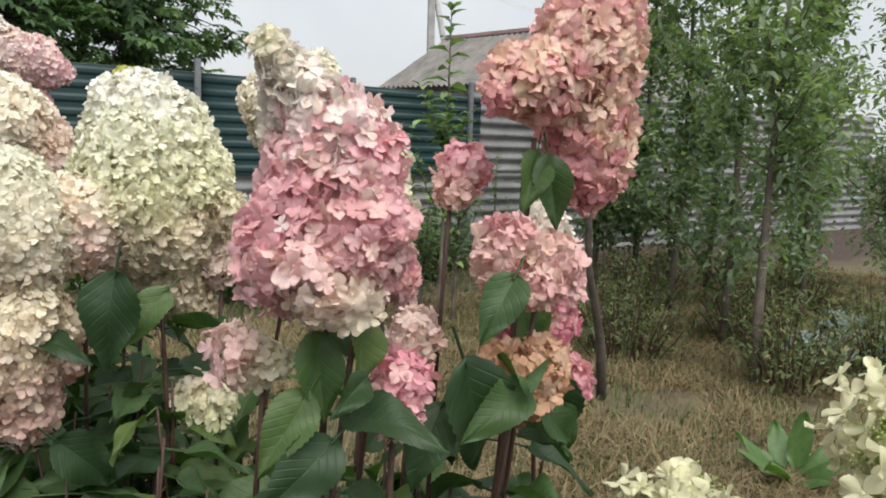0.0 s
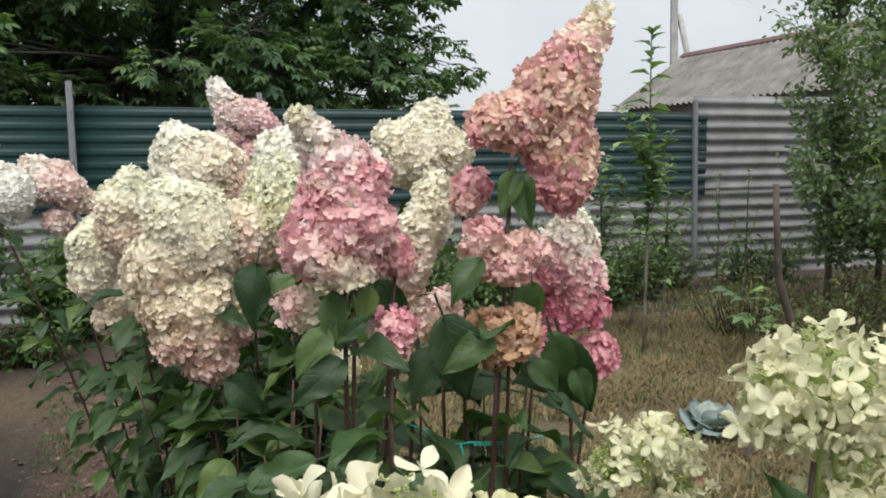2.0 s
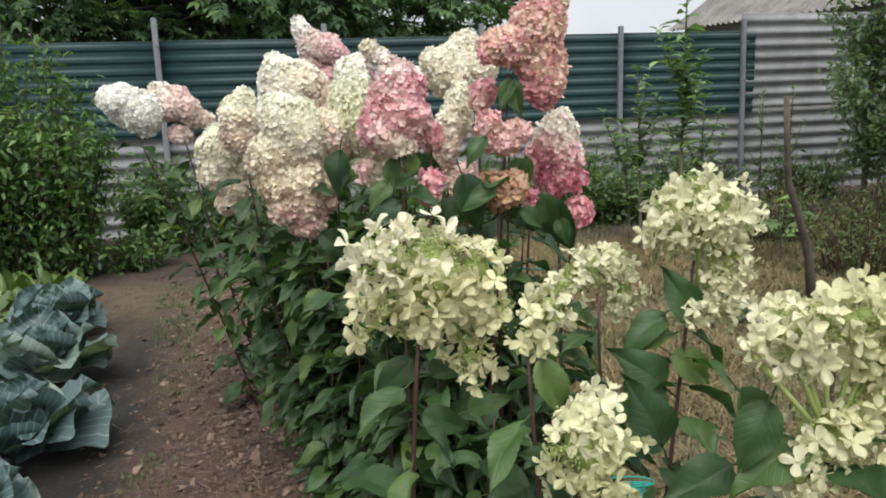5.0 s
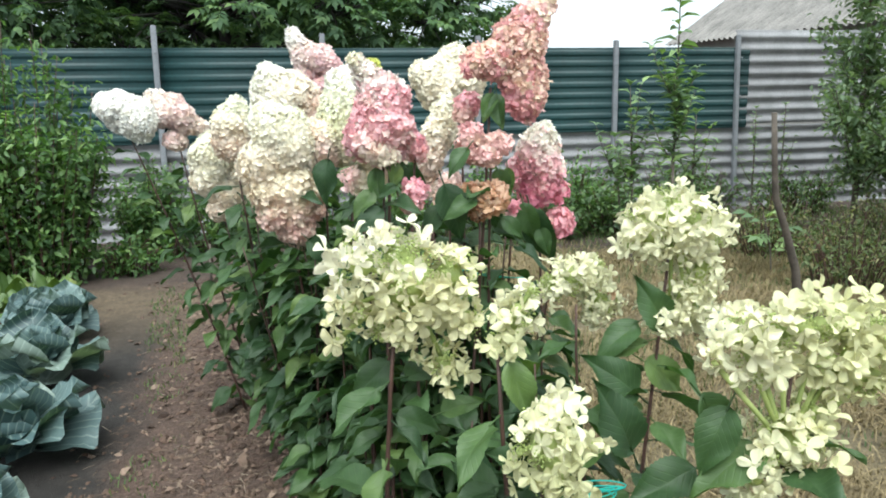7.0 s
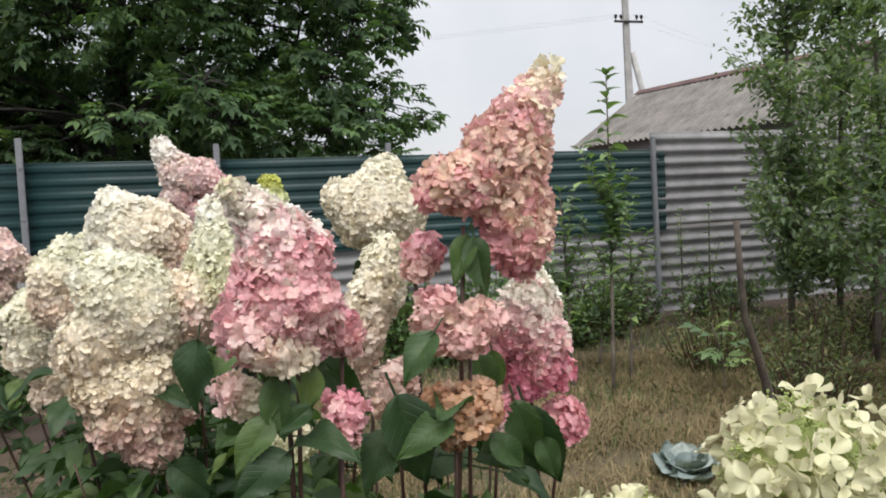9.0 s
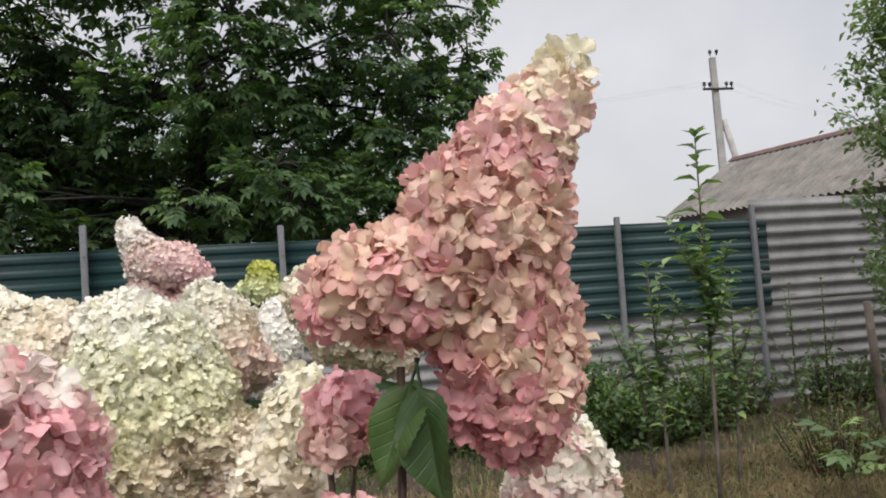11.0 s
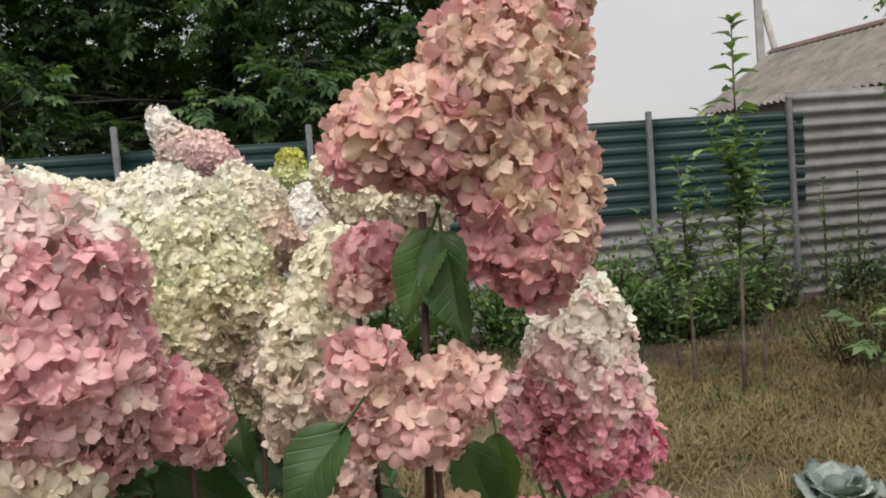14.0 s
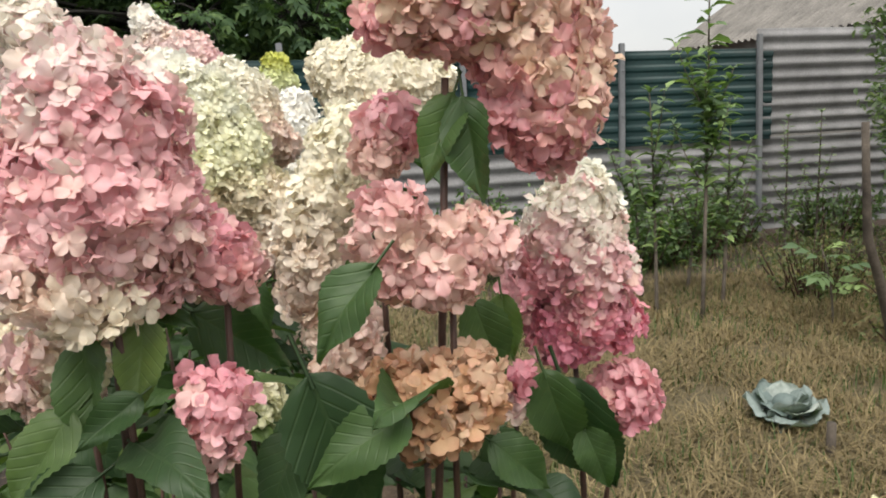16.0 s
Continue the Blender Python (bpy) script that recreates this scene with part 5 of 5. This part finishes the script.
flower_head("tall", "tall dusty pink flower cone with pale tip", TALL, [[(-5.417, -7.07, 1.733, 0.017), (-5.434, -7.07, 1.708, 0.026), (-5.452, -7.07, 1.684, 0.036), (-5.473, -7.07, 1.647, 0.050), (-5.494, -7.07, 1.605, 0.063), (-5.517, -7.07, 1.570, 0.052), (-5.549, -7.07, 1.565, 0.047), (-5.588, -7.07, 1.564, 0.041), (-5.614, -7.07, 1.552, 0.024)], [(-5.492, -7.07, 1.557, 0.056), (-5.485, -7.07, 1.516, 0.052), (-5.481, -7.07, 1.488, 0.048)], [(-5.481, -7.07, 1.492, 0.047), (-5.480, -7.07, 1.470, 0.048), (-5.477, -7.07, 1.435, 0.024)], [(-5.512, -7.07, 1.461, 0.025)]], 0.0138, foot=(-5.7, -7.04), neck=(-5.571, -7.07, 1.501), ends=((-5.405, -7.07, 1.736), (-5.496, -7.07, 1.47)))
flower_head("tall", "round dusty pink flower head", BALL, [[(-5.632, -7.10, 1.381, 0.028), (-5.629, -7.10, 1.348, 0.026), (-5.600, -7.10, 1.340, 0.034)], [(-5.558, -7.10, 1.360, 0.031)], [(-5.580, -7.10, 1.333, 0.027)]], 0.0136, foot=None, neck=None, ends=((-5.632, -7.10, 1.409), (-5.600, -7.10, 1.306)))
flower_head("tall", "dried orange-brown flower head", RUSTY, [[(-5.637, -7.10, 1.240, 0.025), (-5.606, -7.10, 1.218, 0.038), (-5.610, -7.10, 1.187, 0.018)], [(-5.565, -7.10, 1.243, 0.022), (-5.565, -7.10, 1.215, 0.023)]], 0.0138, foot=None, neck=None, ends=((-5.565, -7.10, 1.265), (-5.605, -7.10, 1.169)))
flower_head("tall", "faded beige flower head", FADED, [[(-5.650, -6.95, 1.252, 0.027), (-5.665, -6.95, 1.211, 0.022), (-5.652, -6.95, 1.185, 0.017)]], 0.0138, foot=None, neck=None, ends=None)
flower_head("tall", "small dark pink flower head", DUSK, [[(-5.601, -6.98, 1.455, 0.028), (-5.621, -6.98, 1.429, 0.018)]], 0.0138, foot=None, neck=None, ends=None)
flower_head("tall", "white-tipped bright pink flower cone", WPINK, [[(-5.338, -6.87, 1.383, 0.019), (-5.352, -6.87, 1.354, 0.042), (-5.367, -6.87, 1.315, 0.060), (-5.362, -6.87, 1.269, 0.067), (-5.363, -6.87, 1.230, 0.059)], [(-5.389, -6.87, 1.201, 0.036)], [(-5.311, -6.87, 1.210, 0.032)], [(-5.431, -6.87, 1.282, 0.023), (-5.439, -6.87, 1.238, 0.019)]], 0.0138, foot=(-5.41, -6.92), neck=(-5.367, -6.87, 1.194), ends=((-5.338, -6.87, 1.402), (-5.382, -6.87, 1.165)))
flower_head("tall", "small bright pink flower ball", BRIGHT, [[(-5.313, -6.89, 1.118, 0.038)]], 0.0138, foot=None, neck=None, ends=((-5.313, -6.89, 1.156), (-5.313, -6.89, 1.080)))
flower_head("pink", "pink flower cone fading to a cream tip", BIG, [[(-5.915, -7.10, 1.572, 0.013), (-5.899, -7.10, 1.552, 0.022), (-5.878, -7.10, 1.525, 0.034), (-5.859, -7.10, 1.489, 0.051), (-5.852, -7.10, 1.448, 0.065), (-5.850, -7.10, 1.408, 0.072), (-5.849, -7.10, 1.389, 0.065)], [(-5.906, -7.10, 1.392, 0.034), (-5.917, -7.10, 1.373, 0.021)]], 0.0122, foot=(-5.85, -7.12), neck=(-5.853, -7.10, 1.355), ends=((-5.917, -7.10, 1.584), (-5.815, -7.10, 1.322)))
flower_head("pink", "bright pink side lobe of a flower cone", BRIGHT2, [[(-5.784, -7.08, 1.367, 0.030), (-5.766, -7.07, 1.357, 0.031)]], 0.0122, foot=None, neck=None, ends=((-5.788, -7.09, 1.391), (-5.778, -7.09, 1.329)))
flower_head("pink", "cream and pink side lobe of a flower cone", BIGLOBE, [[(-5.896, -7.14, 1.373, 0.025), (-5.871, -7.14, 1.358, 0.028), (-5.844, -7.14, 1.353, 0.019)]], 0.0122, foot=None, neck=None, ends=((-5.896, -7.14, 1.398), (-5.871, -7.14, 1.330)))
flower_head("pink", "small bright pink flower ball", BRIGHT2, [[(-5.780, -7.12, 1.255, 0.027), (-5.788, -7.12, 1.230, 0.031)]], 0.0122, foot=(-5.7, -7.13), neck=None, ends=((-5.780, -7.12, 1.282), (-5.786, -7.12, 1.199)))
flower_head("pink", "small pink and cream flower ball", PCREAM, [[(-5.913, -7.04, 1.285, 0.025), (-5.890, -7.04, 1.270, 0.023)]], 0.0122, foot=None, neck=None, ends=((-5.933, -7.04, 1.285), (-5.870, -7.04, 1.270)))
flower_head("pink", "slender cream flower cone", SLIM, [[(-5.633, -6.86, 1.452, 0.025), (-5.647, -6.86, 1.409, 0.041), (-5.659, -6.86, 1.363, 0.043), (-5.677, -6.86, 1.320, 0.038), (-5.687, -6.86, 1.282, 0.029)], [(-5.668, -6.86, 1.230, 0.019)]], 0.0122, foot=(-5.85, -6.92), neck=(-5.662, -6.86, 1.276), ends=None)
flower_head("pink", "greenish white flower cone", GREENW, [[(-5.847, -6.46, 1.560, 0.026), (-5.841, -6.46, 1.517, 0.066), (-5.828, -6.46, 1.455, 0.103), (-5.823, -6.46, 1.397, 0.122), (-5.812, -6.46, 1.365, 0.116)], [(-5.882, -6.46, 1.349, 0.073), (-5.929, -6.46, 1.341, 0.047)], [(-5.747, -6.46, 1.345, 0.073)], [(-5.799, -6.46, 1.248, 0.060), (-5.766, -6.46, 1.221, 0.045)], [(-5.701, -6.46, 1.280, 0.040)]], 0.0122, foot=None, neck=(-5.818, -6.46, 1.330), ends=None)
flower_head("pink", "small cream flower head", CREAMY, [[(-5.712, -6.5, 1.337, 0.04), (-5.725, -6.5, 1.276, 0.032)]], 0.0122, foot=None, neck=None, ends=None)
flower_head("white", "white flower cone with blush base", BLUSHW, [[(-5.747, -6.12, 1.555, 0.037), (-5.731, -6.12, 1.502, 0.065), (-5.702, -6.12, 1.438, 0.063)], [(-5.662, -6.12, 1.418, 0.038)], [(-5.77, -6.12, 1.489, 0.054)]], 0.0122, foot=None, neck=(-5.711, -6.12, 1.371), ends=None)
flower_head("white", "small cream flower head", CREAMY, [[(-5.91, -6.5, 1.36, 0.059), (-5.934, -6.5, 1.327, 0.054)], [(-5.958, -6.5, 1.387, 0.032)]], 0.0122, foot=None, neck=None, ends=None)
flower_head("pink", "small greenish cream flower ball", GCREAM, [[(-5.757, -6.50, 1.040, 0.044)]], 0.0145, foot=None, neck=None, ends=((-5.757, -6.50, 1.084), (-5.757, -6.50, 0.996)))
flower_head("white", "creamy yellow flower cone", YELLOWC, [[(-5.450, -6.32, 1.636, 0.017), (-5.460, -6.32, 1.606, 0.038), (-5.474, -6.32, 1.568, 0.068), (-5.488, -6.32, 1.522, 0.097)], [(-5.416, -6.32, 1.522, 0.059), (-5.441, -6.32, 1.461, 0.046)], [(-5.561, -6.32, 1.545, 0.048)]], 0.0122, ends=((-5.451, -6.32, 1.655), (-5.480, -6.32, 1.405)), foot=None, neck=(-5.472, -6.32, 1.510))
flower_head("white", "white flower cone with blush base", BLUSHW, [[(-6.082, -6.20, 1.562, 0.038), (-6.054, -6.20, 1.507, 0.080), (-6.025, -6.20, 1.469, 0.110), (-5.978, -6.20, 1.436, 0.087), (-5.935, -6.20, 1.421, 0.051)]], 0.0122, foot=None, neck=(-6.014, -6.20, 1.419), ends=None)
flower_head("white", "full cream white flower head", FULLC, [[(-6.116, -6.50, 1.419, 0.049), (-6.065, -6.50, 1.378, 0.086), (-6.049, -6.50, 1.325, 0.092)], [(-6.116, -6.50, 1.293, 0.078)], [(-6.031, -6.50, 1.284, 0.065)]], 0.0122, foot=None, neck=(-6.073, -6.50, 1.271), ends=((-6.116, -6.50, 1.468), (-6.100, -6.50, 1.215)))
flower_head("white", "drooping cream and blush flower cluster", DROOP, [[(-6.106, -6.52, 1.210, 0.062), (-6.042, -6.52, 1.222, 0.073), (-6.034, -6.52, 1.149, 0.051)], [(-5.966, -6.46, 1.190, 0.042)], [(-6.099, -6.52, 1.136, 0.047)], [(-6.025, -6.49, 1.072, 0.054)], [(-5.967, -6.46, 1.129, 0.028)]], 0.0122, foot=None, neck=(-6.042, -6.52, 1.061), ends=((-6.042, -6.52, 1.295), (-6.029, -6.49, 1.018)))
flower_head("white", "creamy white flower cone", CREAMW, [[(-6.287, -5.88, 1.266, 0.089), (-6.307, -5.88, 1.193, 0.072), (-6.249, -5.88, 1.145, 0.070)], [(-6.264, -5.88, 1.082, 0.053)], [(-6.222, -5.88, 1.209, 0.060)]], 0.0122, foot=None, neck=(-6.269, -5.88, 1.071), ends=((-6.287, -5.88, 1.355), (-6.265, -5.88, 1.029)))
flower_head("far", "pink and white flower cone", PINKW, [[(-5.950, -5.55, 1.752, 0.020), (-5.934, -5.55, 1.706, 0.040), (-5.895, -5.55, 1.660, 0.064), (-5.823, -5.55, 1.633, 0.057), (-5.776, -5.55, 1.627, 0.021)], [(-5.906, -5.55, 1.587, 0.048)], [(-5.848, -5.55, 1.541, 0.045)]], 0.0122, foot=None, neck=(-5.877, -5.55, 1.532), ends=None)
flower_head("far", "small creamy white flower head", CREAMW, [[(-6.248, -4.4, 1.417, 0.045), (-6.257, -4.4, 1.361, 0.061)]], 0.0122, foot=None, neck=(-6.261, -4.4, 1.299), ends=None)
flower_head("white", "pale greenish cream flower head", CREAMW, [[(-6.190, -6.10, 1.453, 0.036), (-6.213, -6.10, 1.398, 0.066), (-6.207, -6.10, 1.337, 0.069)]], 0.0122, foot=None, neck=(-6.206, -6.10, 1.310), ends=None)
flower_head("tall", "small pink flower head below a cone", BRIGHT2, [[(-5.464, -6.95, 1.172, 0.021), (-5.471, -6.95, 1.150, 0.016)]], 0.0136, foot=None, neck=None, ends=None)
flower_head("far", "leaning white flower cone", SNOW, [[(-6.735, -5.35, 1.477, 0.045), (-6.676, -5.35, 1.448, 0.078), (-6.605, -5.35, 1.410, 0.083)], [(-6.599, -5.35, 1.357, 0.046)]], 0.0122, foot=None, neck=(-6.649, -5.35, 1.348), ends=None)
flower_head("far", "leaning blush pink flower cone", LBLUSH, [[(-6.537, -5.30, 1.484, 0.039), (-6.476, -5.30, 1.435, 0.077), (-6.415, -5.30, 1.390, 0.057), (-6.356, -5.30, 1.366, 0.036)], [(-6.471, -5.30, 1.317, 0.052)]], 0.0122, foot=None, neck=(-6.454, -5.30, 1.307), ends=None)
flower_head("far", "young yellow-green flower head", YOUNG_HEAD, [[(-5.625, -5.6, 1.616, 0.033), (-5.628, -5.6, 1.584, 0.042)], [(-5.667, -5.6, 1.575, 0.02)], [(-5.597, -5.6, 1.57, 0.024)]], 0.0122, foot=None, neck=(-5.631, -5.6, 1.561), ends=None)
flower_head("far", "white flower cone", SNOW, [[(-5.589, -5.7, 1.512, 0.04), (-5.603, -5.7, 1.442, 0.062), (-5.618, -5.7, 1.357, 0.063)]], 0.0122, foot=None, neck=(-5.622, -5.7, 1.314), ends=None)
lime_head("lime", [[(-5.947, -7.68, 1.226, 0.035), (-5.919, -7.68, 1.165, 0.075)], [(-5.997, -7.68, 1.200, 0.047)], [(-5.843, -7.68, 1.174, 0.051)], [(-6.019, -7.68, 1.128, 0.035)], [(-5.819, -7.68, 1.096, 0.037)], [(-5.941, -7.68, 1.091, 0.043)], [(-5.856, -7.68, 1.015, 0.034)], [(-6.040, -7.68, 1.075, 0.017)]], foot=(-5.95, -7.68), neck=(-5.941, -7.68, 1.106), size=0.0245, shut=0.15)
lime_head("lime", [[(-5.753, -7.78, 1.127, 0.033), (-5.778, -7.78, 1.075, 0.022)], [(-5.729, -7.78, 1.159, 0.016)]], foot=(-5.7, -7.78), neck=(-5.788, -7.78, 1.061), size=0.023, stops=GREEN_LIME)
lime_head("lime", [[(-5.731, -7.90, 0.997, 0.026), (-5.749, -7.90, 0.947, 0.049), (-5.730, -7.90, 0.887, 0.041)], [(-5.677, -7.90, 0.933, 0.022)], [(-5.791, -7.90, 0.934, 0.017)]], foot=None, neck=(-5.749, -7.9, 0.881), size=0.022, stops=GREEN_LIME, shut=0.14)
lime_head("lime2", [[(-5.246, -7.40, 1.196, 0.076)], [(-5.302, -7.40, 1.180, 0.063)], [(-5.184, -7.40, 1.173, 0.062)], [(-5.354, -7.40, 1.148, 0.027)], [(-5.165, -7.40, 1.085, 0.042), (-5.201, -7.40, 1.007, 0.050)], [(-5.244, -7.40, 0.970, 0.042)], [(-5.155, -7.40, 0.962, 0.034)]], foot=(-5.35, -7.4), neck=(-5.255, -7.4, 1.079), size=0.024, stops=GREEN_LIME)
lime_head("lime2", [[(-5.383, -7.15, 1.020, 0.050)], [(-5.328, -7.15, 1.028, 0.044)], [(-5.299, -7.15, 0.946, 0.048)], [(-5.433, -7.15, 1.001, 0.035)]], foot=None, neck=(-5.389, -7.2, 0.959), size=0.020, stops=GREEN_LIME, shut=0.08)
lime_head("lime2", [[(-5.431, -7.93, 1.092, 0.041), (-5.359, -7.93, 1.100, 0.038), (-5.284, -7.93, 1.100, 0.043), (-5.202, -7.93, 1.095, 0.040)], [(-5.147, -7.93, 1.055, 0.043)], [(-5.386, -7.93, 1.031, 0.028)], [(-5.263, -7.93, 1.037, 0.044), (-5.170, -7.93, 1.003, 0.034)], [(-5.478, -7.93, 1.059, 0.012)], [(-5.283, -7.93, 0.955, 0.024), (-5.333, -7.93, 0.896, 0.057)], [(-5.389, -7.93, 0.848, 0.035)]], foot=None, neck=(-5.332, -7.93, 1.026), size=0.025, stops=GREEN_LIME)
broad_leaf((-5.564, -7.07, 1.488), (-5.598, -7.09, 1.416), 1, "tall")
broad_leaf((-5.559, -7.08, 1.485), (-5.553, -7.1, 1.395), 1, "tall")
broad_leaf((-5.652, -7.14, 1.358), (-5.714, -7.16, 1.292), 3, "tall")
broad_leaf((-5.542, -7.03, 1.294), (-5.517, -7.05, 1.214), 2, "tall")
broad_leaf((-5.633, -7.15, 1.239), (-5.711, -7.17, 1.21), 2, "tall")
broad_leaf((-5.448, -6.97, 1.192), (-5.421, -6.99, 1.086), 2, "tall")
broad_leaf((-5.401, -6.97, 1.121), (-5.378, -6.99, 1.054), 4, "tall")
broad_leaf((-5.546, -7.08, 1.172), (-5.49, -7.1, 1.125), 0, "tall")
broad_leaf((-5.827, -7.12, 1.331), (-5.838, -7.14, 1.258), 1, "pink")
broad_leaf((-5.832, -7.14, 1.276), (-5.878, -7.16, 1.247), 1, "pink")
broad_leaf((-5.815, -7.0, 1.361), (-5.835, -7.02, 1.301), 2, "pink")
broad_leaf((-5.801, -7.0, 1.303), (-5.723, -7.02, 1.246), 0, "pink")
broad_leaf((-5.741, -6.9, 1.313), (-5.736, -6.92, 1.245), 3, "pink")
broad_leaf((-5.873, -7.11, 1.316), (-5.87, -7.13, 1.228), 1, "pink")
broad_leaf((-5.882, -7.12, 1.262), (-5.937, -7.14, 1.207), 0, "pink")
broad_leaf((-5.865, -7.14, 1.219), (-5.936, -7.16, 1.177), 4, "pink")
broad_leaf((-5.821, -7.08, 1.324), (-5.789, -7.1, 1.316), 3, "pink")
broad_leaf((-5.712, -7.1, 1.216), (-5.763, -7.12, 1.148), 4, "pink")
broad_leaf((-5.71, -7.13, 1.272), (-5.665, -7.15, 1.141), 2, "tall")
broad_leaf((-5.54, -7.05, 1.167), (-5.488, -7.07, 1.105), 0, "tall")
broad_leaf((-5.418, -6.95, 1.172), (-5.373, -6.97, 1.019), 2, "tall")
broad_leaf((-5.51, -7.02, 1.295), (-5.508, -7.04, 1.224), 3, "tall")
broad_leaf((-5.944, -6.7, 1.312), (-5.971, -6.72, 1.196), 4, "pink")
broad_leaf((-6.004, -6.6, 1.063), (-5.927, -6.62, 0.989), 4, "white")
broad_leaf((-5.876, -6.7, 1.283), (-5.94, -6.72, 1.233), 2, "pink")
broad_leaf((-5.94, -7.65, 0.912), (-5.861, -7.67, 0.883), 0, "lime")
broad_leaf((-5.344, -7.45, 0.807), (-5.453, -7.47, 0.905), 4, "lime2")
broad_leaf((-5.316, -7.42, 0.875), (-5.209, -7.44, 0.802), 0, "lime2")
broad_leaf((-5.323, -7.4, 0.964), (-5.43, -7.42, 0.913), 2, "lime2")
broad_leaf((-5.262, -7.42, 0.951), (-5.348, -7.44, 1.081), 3, "lime2")
broad_leaf((-5.775, -7.8, 1.047), (-5.742, -7.82, 0.947), 1, "lime")
broad_leaf((-5.435, -7.6, 0.75), (-5.499, -7.62, 0.889), 4, "lime2")
broad_leaf((-5.446, -7.85, 0.969), (-5.376, -7.87, 0.876), 2, "lime2")
broad_leaf((-5.424, -7.9, 0.966), (-5.485, -7.92, 0.873), 4, "lime2")
broad_leaf((-5.417, -7.8, 0.806), (-5.551, -7.82, 0.78), 0, "lime2")
broad_leaf((-5.858, -7.66, 0.911), (-5.777, -7.68, 0.943), 3, "lime")
broad_leaf((-5.939, -7.6, 0.997), (-6.017, -7.62, 0.947), 0, "lime")
broad_leaf((-5.753, -7.85, 0.877), (-5.818, -7.87, 0.924), 4, "lime")
broad_leaf((-6.02, -7.3, 1.118), (-5.964, -7.32, 1.136), 0, "pink")
broad_leaf((-5.942, -7.35, 1.157), (-6.017, -7.37, 1.146), 1, "pink")

# Leafy shoots without flowers low in the row
for i in range(76):
    y = rngh.uniform(-7.25, -5.0)
    x = -5.80 - 0.10 * (y + 6.6) + rngh.uniform(-0.06, 0.36)
    h = rngh.uniform(0.45, 1.0) if y < -6.6 else rngh.uniform(0.5, 1.1)
    key = "pink" if y < -6.7 else "white" if y < -5.8 else "far"
    cane((x, y, 0), (x + rngh.uniform(-0.1, 0.06), y + rngh.uniform(-0.1, 0.1), h), plants[key], rngh, 0.075, 0.08, 1.0, 0.004, 0.0)

for i in range(26):
    x, y = rngh.uniform(-5.92, -5.35), rngh.uniform(-7.0, -6.6)
    cane((x, y, 0), (x + rngh.uniform(-0.06, 0.06), y + rngh.uniform(-0.08, 0.04), rngh.uniform(0.75, 1.14)), plants["tall" if x > -5.65 else "pink"], rngh, 0.07, 0.12, 1.0, 0.004, 0.0)

for i in range(16):
    x, y = rngh.uniform(-6.00, -5.80), rngh.uniform(-6.75, -6.3)
    cane((x, y, 0), (x + rngh.uniform(-0.06, 0.06), y + rngh.uniform(-0.08, 0.04), rngh.uniform(0.85, 1.12)), plants["white"], rngh, 0.07, 0.15, 1.05, 0.004, 0.0)

for i in range(22):
    x, y = rngh.uniform(-6.08, -5.88), rngh.uniform(-6.3, -5.3)
    cane((x + 0.05, y, 0), (x + rngh.uniform(-0.05, 0.05), y + rngh.uniform(-0.08, 0.04), rngh.uniform(0.65, 1.05)), plants["far" if y > -5.8 else "white"], rngh, 0.075, 0.12, 1.0, 0.004, 0.0)

# Shoots that lean out over the path under the pale heads
for i in range(9):
    y = -6.25 + 0.1 * i
    cane((-5.98, y, 0), (-6.20 + rngh.uniform(-0.06, 0.08), y + rngh.uniform(-0.06, 0.06), rngh.uniform(0.85, 1.12)), plants["far" if y > -5.8 else "white"], rngh, 0.07, 0.3, 1.0, 0.004, 0.0)

# Twine that ties the canes
twine = thing("twine", (-5.6, -6.95, 0.9), label="teal twine tied round the flower stems", category="twine")


def strand(a, b, sag, r=0.0017):
    link_part("strand", mesh_of("strand", *tube(bend(a, b, sag, 9), r, 5), M_TWINE), twine)


strand((-5.74, -6.86, 1.030), (-5.69, -6.955, 1.032), (0, 0, 0.002))
strand((-5.69, -6.955, 1.032), (-5.638, -7.055, 1.037), (0, 0, -0.012))
strand((-5.638, -7.055, 1.037), (-5.399, -6.862, 0.955), (0, -0.01, -0.004))
strand((-5.630, -7.05, 1.030), (-5.399, -6.862, 0.958), (0, -0.005, -0.007))
strand((-5.655, -7.05, 1.035), (-5.648, -7.045, 0.94), (0.006, 0, 0))
knot = thing("twine", (-5.45, -7.5, 0.6), label="teal twine wound round a lime hydrangea cane", category="twine")
for k in range(6):
    pts = [Vector((-5.445 + 0.03 * math.cos(a) * (1 + 0.2 * k % 2), -7.48 + 0.02 * math.sin(a), 0.585 + 0.006 * k + 0.008 * math.sin(a + k))) for a in [i * math.pi / 6 for i in range(13)]]
    link_part("coil", mesh_of("coil", *tube(pts, 0.0018, 5), M_TWINE), knot)
